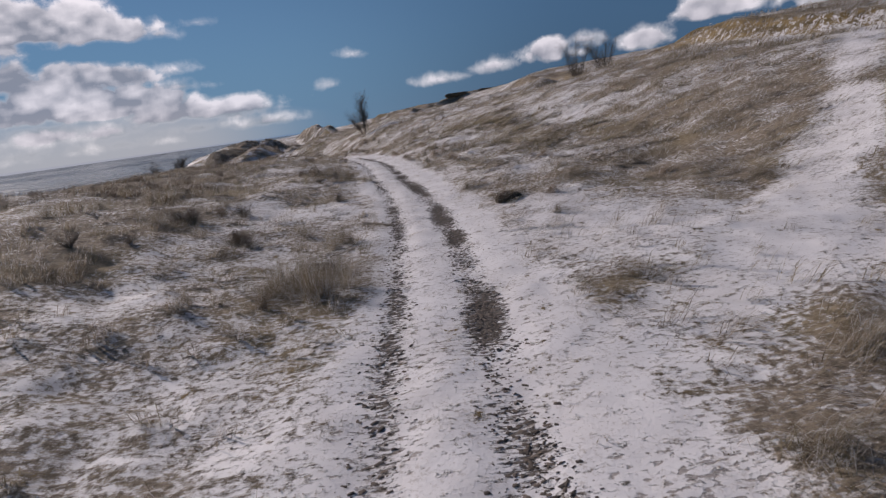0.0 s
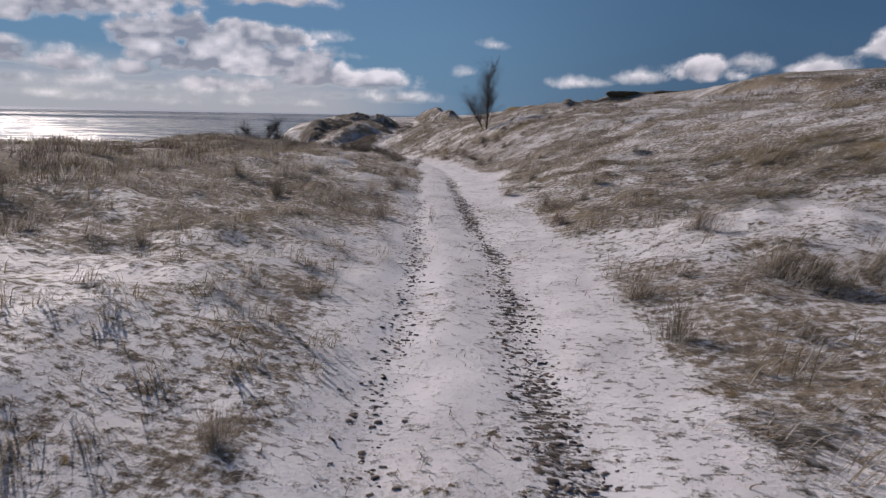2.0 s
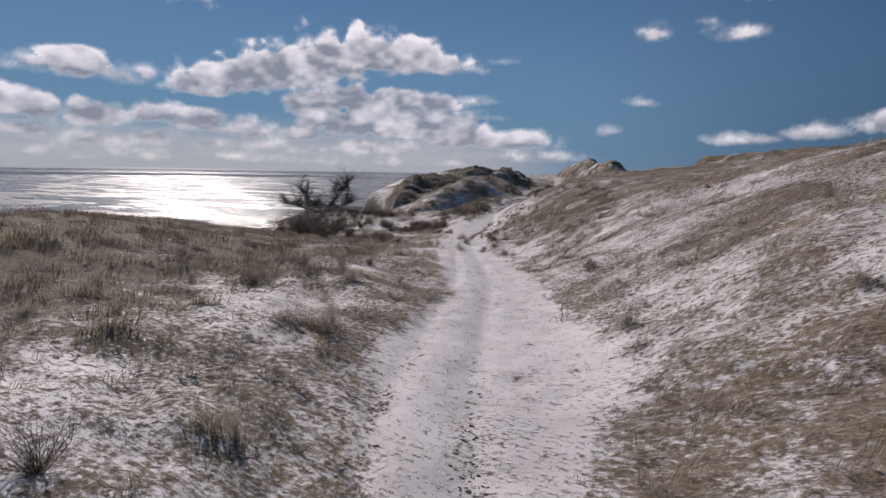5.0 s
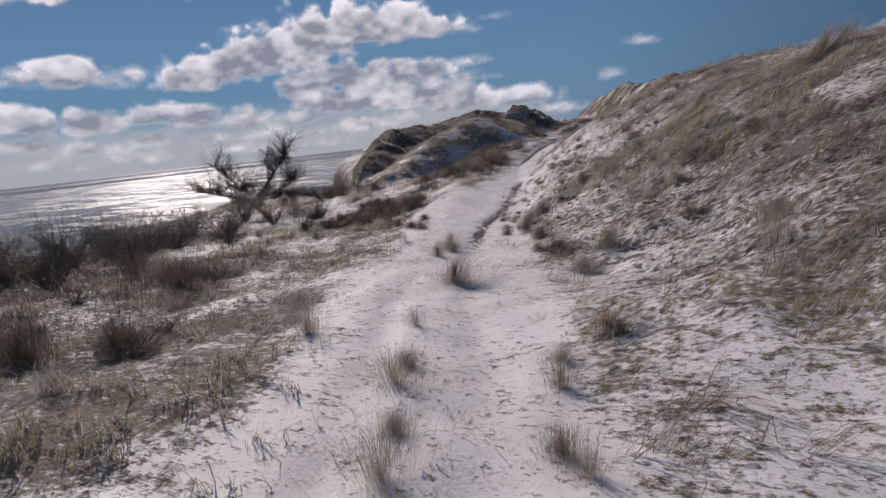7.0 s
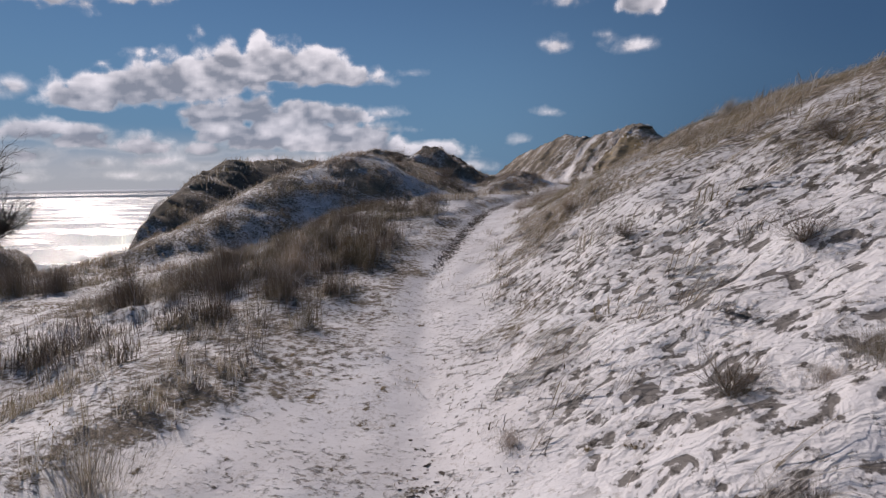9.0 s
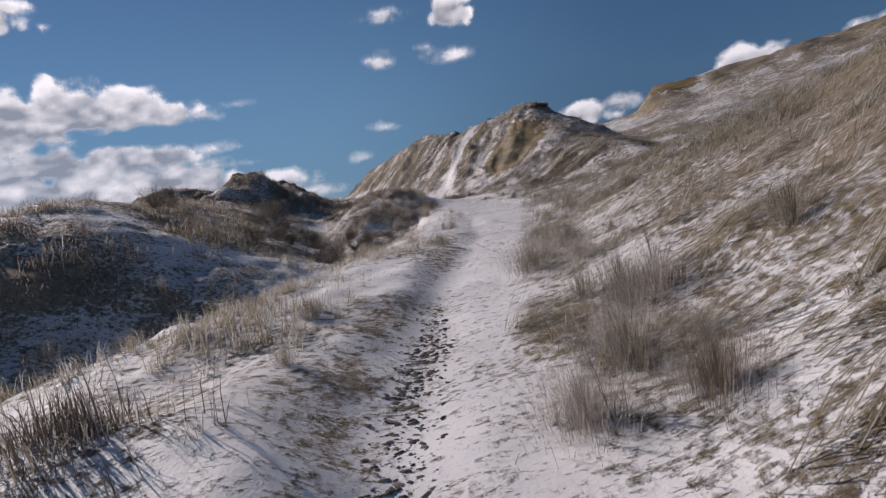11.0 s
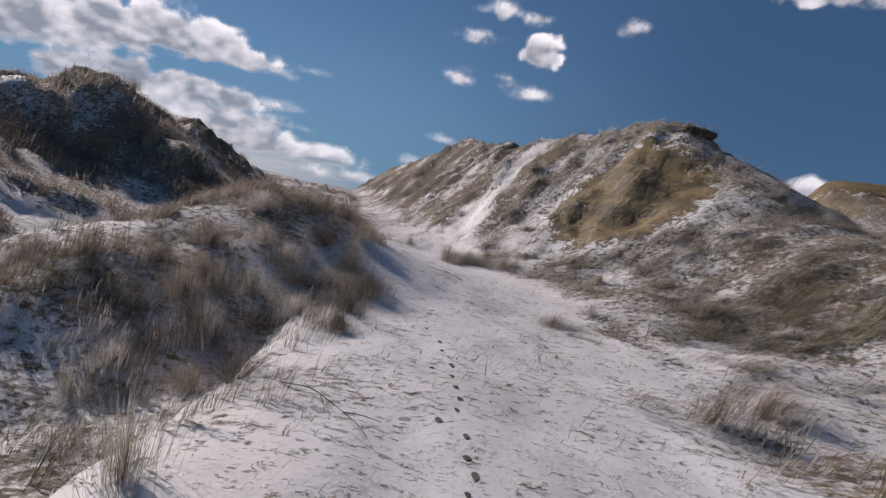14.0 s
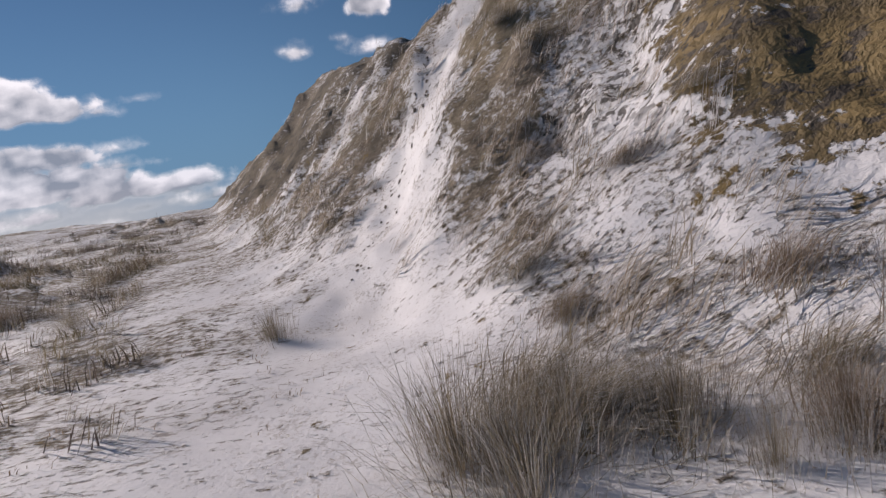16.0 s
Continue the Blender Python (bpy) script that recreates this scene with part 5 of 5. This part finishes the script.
def tree(name, seed, x, y, tall, label, trunks, shares, spread, lift, lean=(0, 0)):
    """A bare tree: trunks with tapering limbs, and a crown of fine twigs."""
    r = random.Random(seed)
    z = height(x, y)
    root = new(name)
    root.matrix_basis = pose(x, y, z)
    for k, (dx, dy, way, ln, rad) in enumerate(trunks):
        trunk, limbs, twigs = Wood(), Wood(), Wood()
        path = wander(r, (dx, dy, -0.1), way, ln * tall, 9, 0.07, 0.015)
        trunk.add(path, rad, rad * 0.25, 8)
        t = part("trunk", trunk.mesh(BARK), root)
        for j in range(shares[0]):
            i = r.randint(max(1, int(shares[3] * 9)), 9)
            p = path[i - 1].lerp(path[i], r.random())
            a = r.uniform(0, 6.28)
            w = Vector((math.cos(a) * spread, math.sin(a) * spread, r.uniform(0.15, 0.9) + lift)) + (path[i] - path[i - 1]).normalized() * 0.5
            q = wander(r, p, w, tall * r.uniform(0.18, 0.36), 5, 0.15, 0.04)
            limbs.add(q, rad * 0.3, rad * 0.06, 5)
            fork(r, twigs, q, rad * 0.15, 0, (shares[1], shares[2]), 0.55, 0.1, 3, 0.15)
        part("limb_fan", limbs.mesh(BARK), root)
        part("crown", twigs.mesh(BARK), root, "fine bare twigs")
    return tagged(root, label, "tree")


tree("tree", 3, -4.85, 68.0, 4.75, "bare young tree with two trunks in the snowy grass", [(0.05, 0, (0.08, 0.05, 1), 0.84, 0.06), (-0.1, 0.02, (-0.5, -0.1, 1), 0.46, 0.028)], (52, 12, 7, 0.3), 0.6, 0.05)
tree("tree", 8, -55.3, 127.0, 6.0, "dark spreading bare tree at the edge of the bluff", [(0.2, 0, (0.6, 0.2, 0.75), 0.95, 0.13), (-0.3, 0.1, (-1.0, -0.4, 0.3), 0.9, 0.13), (0.3, -0.2, (1.0, 0.5, 0.3), 0.7, 0.1), (0, 0.3, (-0.6, -0.2, 0.55), 0.8, 0.1)],
     (44, 13, 7, 0.2), 1.0, 0.15)
tree("tree", 12, 15.6, 47.5, 3.2, "bare bushy tree on the hillside crest", [(0, 0, (0.1, 0, 1), 0.8, 0.028), (0.2, 0.1, (0.5, 0, 1), 0.8, 0.026), (-0.2, 0, (-0.4, 0.1, 1), 0.75, 0.026), (0, 0.2, (-0.1, 0.4, 1), 0.7, 0.024)], (26, 12, 7, 0.15), 0.7, 0.2)
tree("tree", 14, 19.6, 51.5, 3.4, "bare bushy tree on the hillside crest", [(0, 0, (0.1, 0, 1), 0.8, 0.028), (0.2, 0.1, (0.5, 0, 1), 0.8, 0.026), (-0.2, 0, (-0.4, 0.1, 1), 0.75, 0.026), (0, 0.2, (-0.1, 0.4, 1), 0.7, 0.024)], (26, 12, 7, 0.15), 0.7, 0.2)


def turf_cap(x, y, length, width, turn, label, thick=1.0, sink=0.0):
    """A tough slab of turf left overhanging where the earth below has washed away."""
    r = random.Random(int(x * 10))
    bm = bmesh.new()
    n = 18
    rings = []
    for lvl, (grow, up) in enumerate(((0.8, -0.2), (1.0, -0.04), (0.98, 0.05), (0.7, 0.11))):
        ring = []
        for i in range(n):
            a = 2 * math.pi * i / n
            k = grow * (1 + 0.22 * noise.noise((math.cos(a) * 1.5 + x, math.sin(a) * 1.5, lvl * 0.4)))
            ring.append(bm.verts.new((math.cos(a) * length / 2 * k, math.sin(a) * width / 2 * k, (up + 0.05 * noise.noise((a * 3, lvl, y))) * thick)))
        rings.append(ring)
    for lo, hi in zip(rings[:-1], rings[1:]):
        for i in range(n):
            bm.faces.new((lo[i], lo[(i + 1) % n], hi[(i + 1) % n], hi[i]))
    bm.faces.new(rings[-1])
    bm.faces.new(rings[0][::-1])
    me = bpy.data.meshes.new("turf")
    bm.to_mesh(me)
    bm.free()
    me.materials.append(TURF)
    root = new("turf_cap")
    root.matrix_basis = pose(x, y, height(x, y) + 0.02 - sink, 0, 0, turn)
    part("sod", me, root)
    q = np.random.default_rng(5)
    m = 260
    bx, by = q.uniform(-length / 2, length / 2, m) * 0.85, q.uniform(-width / 2, width / 2, m) * 0.85
    v, f = blades(bx, by, np.full(m, 0.08 * thick), q.uniform(0.06, 0.18, m), q.uniform(0.1, 1.2, m), q.uniform(0, 6.28, m), q.uniform(0.008, 0.016, m))
    tagged(part("grass_fringe", mesh_from(v, f, TWIG), root, "dry grass on the sod"), "dry grass on the sod", kind="stuff")
    return tagged(root, label, "turf")


turf_cap(-20.5, 156.1, 1.3, 0.8, 30, "dark overhanging turf on top of the hill", 0.75, 0.1)
turf_cap(2.35, 12.9, 0.9, 0.5, 35, "small dark turf lip overhanging the snow", 1.2, 0.02)
turf_cap(11.4, 107.3, 5.0, 1.6, 8, "long dark turf ledge overhanging the scarp", 2.6, 0.15)
turf_cap(17.4, 107.0, 4.4, 1.4, -12, "dark turf ledge overhanging the scarp", 2.6, 0.15)


def stick(x, y, length, turn, seed, label="thin dead stick lying on the snow"):
    """A forked dead stick, lying along the ground."""
    r = random.Random(seed)
    wood = Wood()
    c, q = math.cos(radians(turn)), math.sin(radians(turn))
    path, off = [], 0.0
    for i in range(8):
        t = length * (i / 7 - 0.5)
        off += r.uniform(-0.03, 0.03) * length
        px, py = x + c * t - q * off, y + q * t + c * off
        path.append(Vector((px, py, height(px, py) + 0.012 + 0.03 * math.sin(math.pi * i / 7))))
    wood.add(path, 0.0045, 0.002, 5)
    for i in (3, 5):
        side = r.choice((-1, 1))
        px, py = path[i].x + (c - q * side * 0.6) * length * 0.22, path[i].y + (q + c * side * 0.6) * length * 0.22
        wood.add([path[i], path[i].lerp(Vector((px, py, height(px, py) + 0.05)), 0.5), Vector((px, py, height(px, py) + 0.03))], 0.0035, 0.0018, 4)
    return tagged(new("stick", wood.mesh(BARK)), label, "stick", "dead sticks on the track")


for k, (x, y, ln, turn) in enumerate(((-1.75, 23.2, 0.5, 80), (-1.0, 22.4, 0.45, 110), (-3.2, 35.7, 0.55, 105), (-2.9, 36.1, 0.35, 20), (-27.35, 143.2, 0.9, -35),
                                      (-26.9, 148.6, 0.6, 10), (-6.0, 57.2, 0.5, 10), (-24.9, 134.2, 0.6, -50))):
    stick(x, y, ln, turn, 40 + k)


# ---- churned earth in the ruts, paw prints, sods ----


def clods():
    """Frozen crumbs of earth thrown up along the wheel ruts."""
    r = np.random.default_rng(33)
    y = r.uniform(0, 140, 120000)
    d = glide(y, RY, RR) + np.where(y > 115, -0.48, np.where(r.random(120000) < 0.62, 0, -1.12)) + r.normal(0, 0.16, 120000)
    x = d + glide(y, YS, XT)
    rut = land(x, y)[2]
    keep = r.random(120000) < np.clip(rut * 1.5 - 0.25, 0, 0.75)
    x, y = x[keep][:32000], y[keep][:32000]
    z = land(x, y)[0]
    n = len(x)
    s = 0.004 + 0.013 * r.random(n) ** 2.5
    cube = np.array([(-1, -0.8, -0.5), (1.1, -1, -0.5), (0.9, 1, -0.5), (-1, 0.9, -0.5), (-0.6, -0.5, 0.6), (0.5, -0.6, 0.75), (0.6, 0.5, 0.5), (-0.5, 0.6, 0.7)])
    v = np.repeat(cube[None], n, 0) * s[:, None, None] * r.uniform(0.7, 1.4, (n, 1, 3)) * np.array([1.7, 0.8, 0.5]) + r.normal(0, 0.15, (n, 8, 3)) * s[:, None, None]
    a = r.normal(0, 0.5, n)
    c, q = np.cos(a)[:, None], np.sin(a)[:, None]
    v[..., 0], v[..., 1] = v[..., 0] * c - v[..., 1] * q, v[..., 0] * q + v[..., 1] * c
    v += np.stack([x, y, z + s * 0.3], -1)[:, None]
    f = np.array([(0, 1, 5, 4), (1, 2, 6, 5), (2, 3, 7, 6), (3, 0, 4, 7), (4, 5, 6, 7)])[None] + (np.arange(n) * 8)[:, None, None]
    return tagged(new("earth_crumbs", mesh_from(v.reshape(-1, 3), f.reshape(-1, 4), CLOD)), "dark frozen earth crumbs along the wheel ruts", "earth", kind="stuff")


clods()


def prints(points, label, big=1.0):
    """Paw prints in the thin snow: ragged flat dark patches laid just above it."""
    r = random.Random(3)
    v, f = [], []
    for x, y in points:
        n = len(v)
        k = 7
        s = big * r.uniform(0.016, 0.034)
        for i in range(k):
            a = 6.28 * i / k
            px, py = x + math.cos(a) * s * r.uniform(0.6, 1.2) * 0.8, y + math.sin(a) * s * r.uniform(0.7, 1.5)
            v.append((px, py, height(px, py) + 0.006))
        for i in range(1, k - 1):
            f.append((n, n + i, n + i + 1))
    return tagged(new("paw_prints", mesh_from(v, f, CLOD)), label, "tracks", kind="stuff")


trail = []
r = random.Random(8)
y = 131.0
while y < 146.0:
    trail.append((-26.75 + 0.25 * math.sin(y * 0.5) + r.choice((-0.05, 0.07)) + r.uniform(-0.03, 0.03), y))
    y += r.uniform(0.11, 0.3)
prints(trail, "line of small dark paw prints in the snow")
trail = []
y = 59.5
while y < 70.0:
    trail.append((float(glide(np.array([y]), YS, XT)[0]) + 0.05 + r.choice((-0.09, 0.09)) + r.uniform(-0.05, 0.05), y))
    y += r.uniform(0.1, 0.28)
prints(trail, "line of small dark paw prints down the track")
trail = []
y = 156.4
while y < 161.0:
    cx = float(glide(np.array([y]), CHUTE_Y, CHUTE_X)[0])
    trail.append((cx - 0.38 + r.choice((-0.09, 0.09)) + r.uniform(-0.05, 0.05), y))
    y += r.uniform(0.04, 0.12)
prints(trail, "trodden dark marks up the snow chute", 1.1)
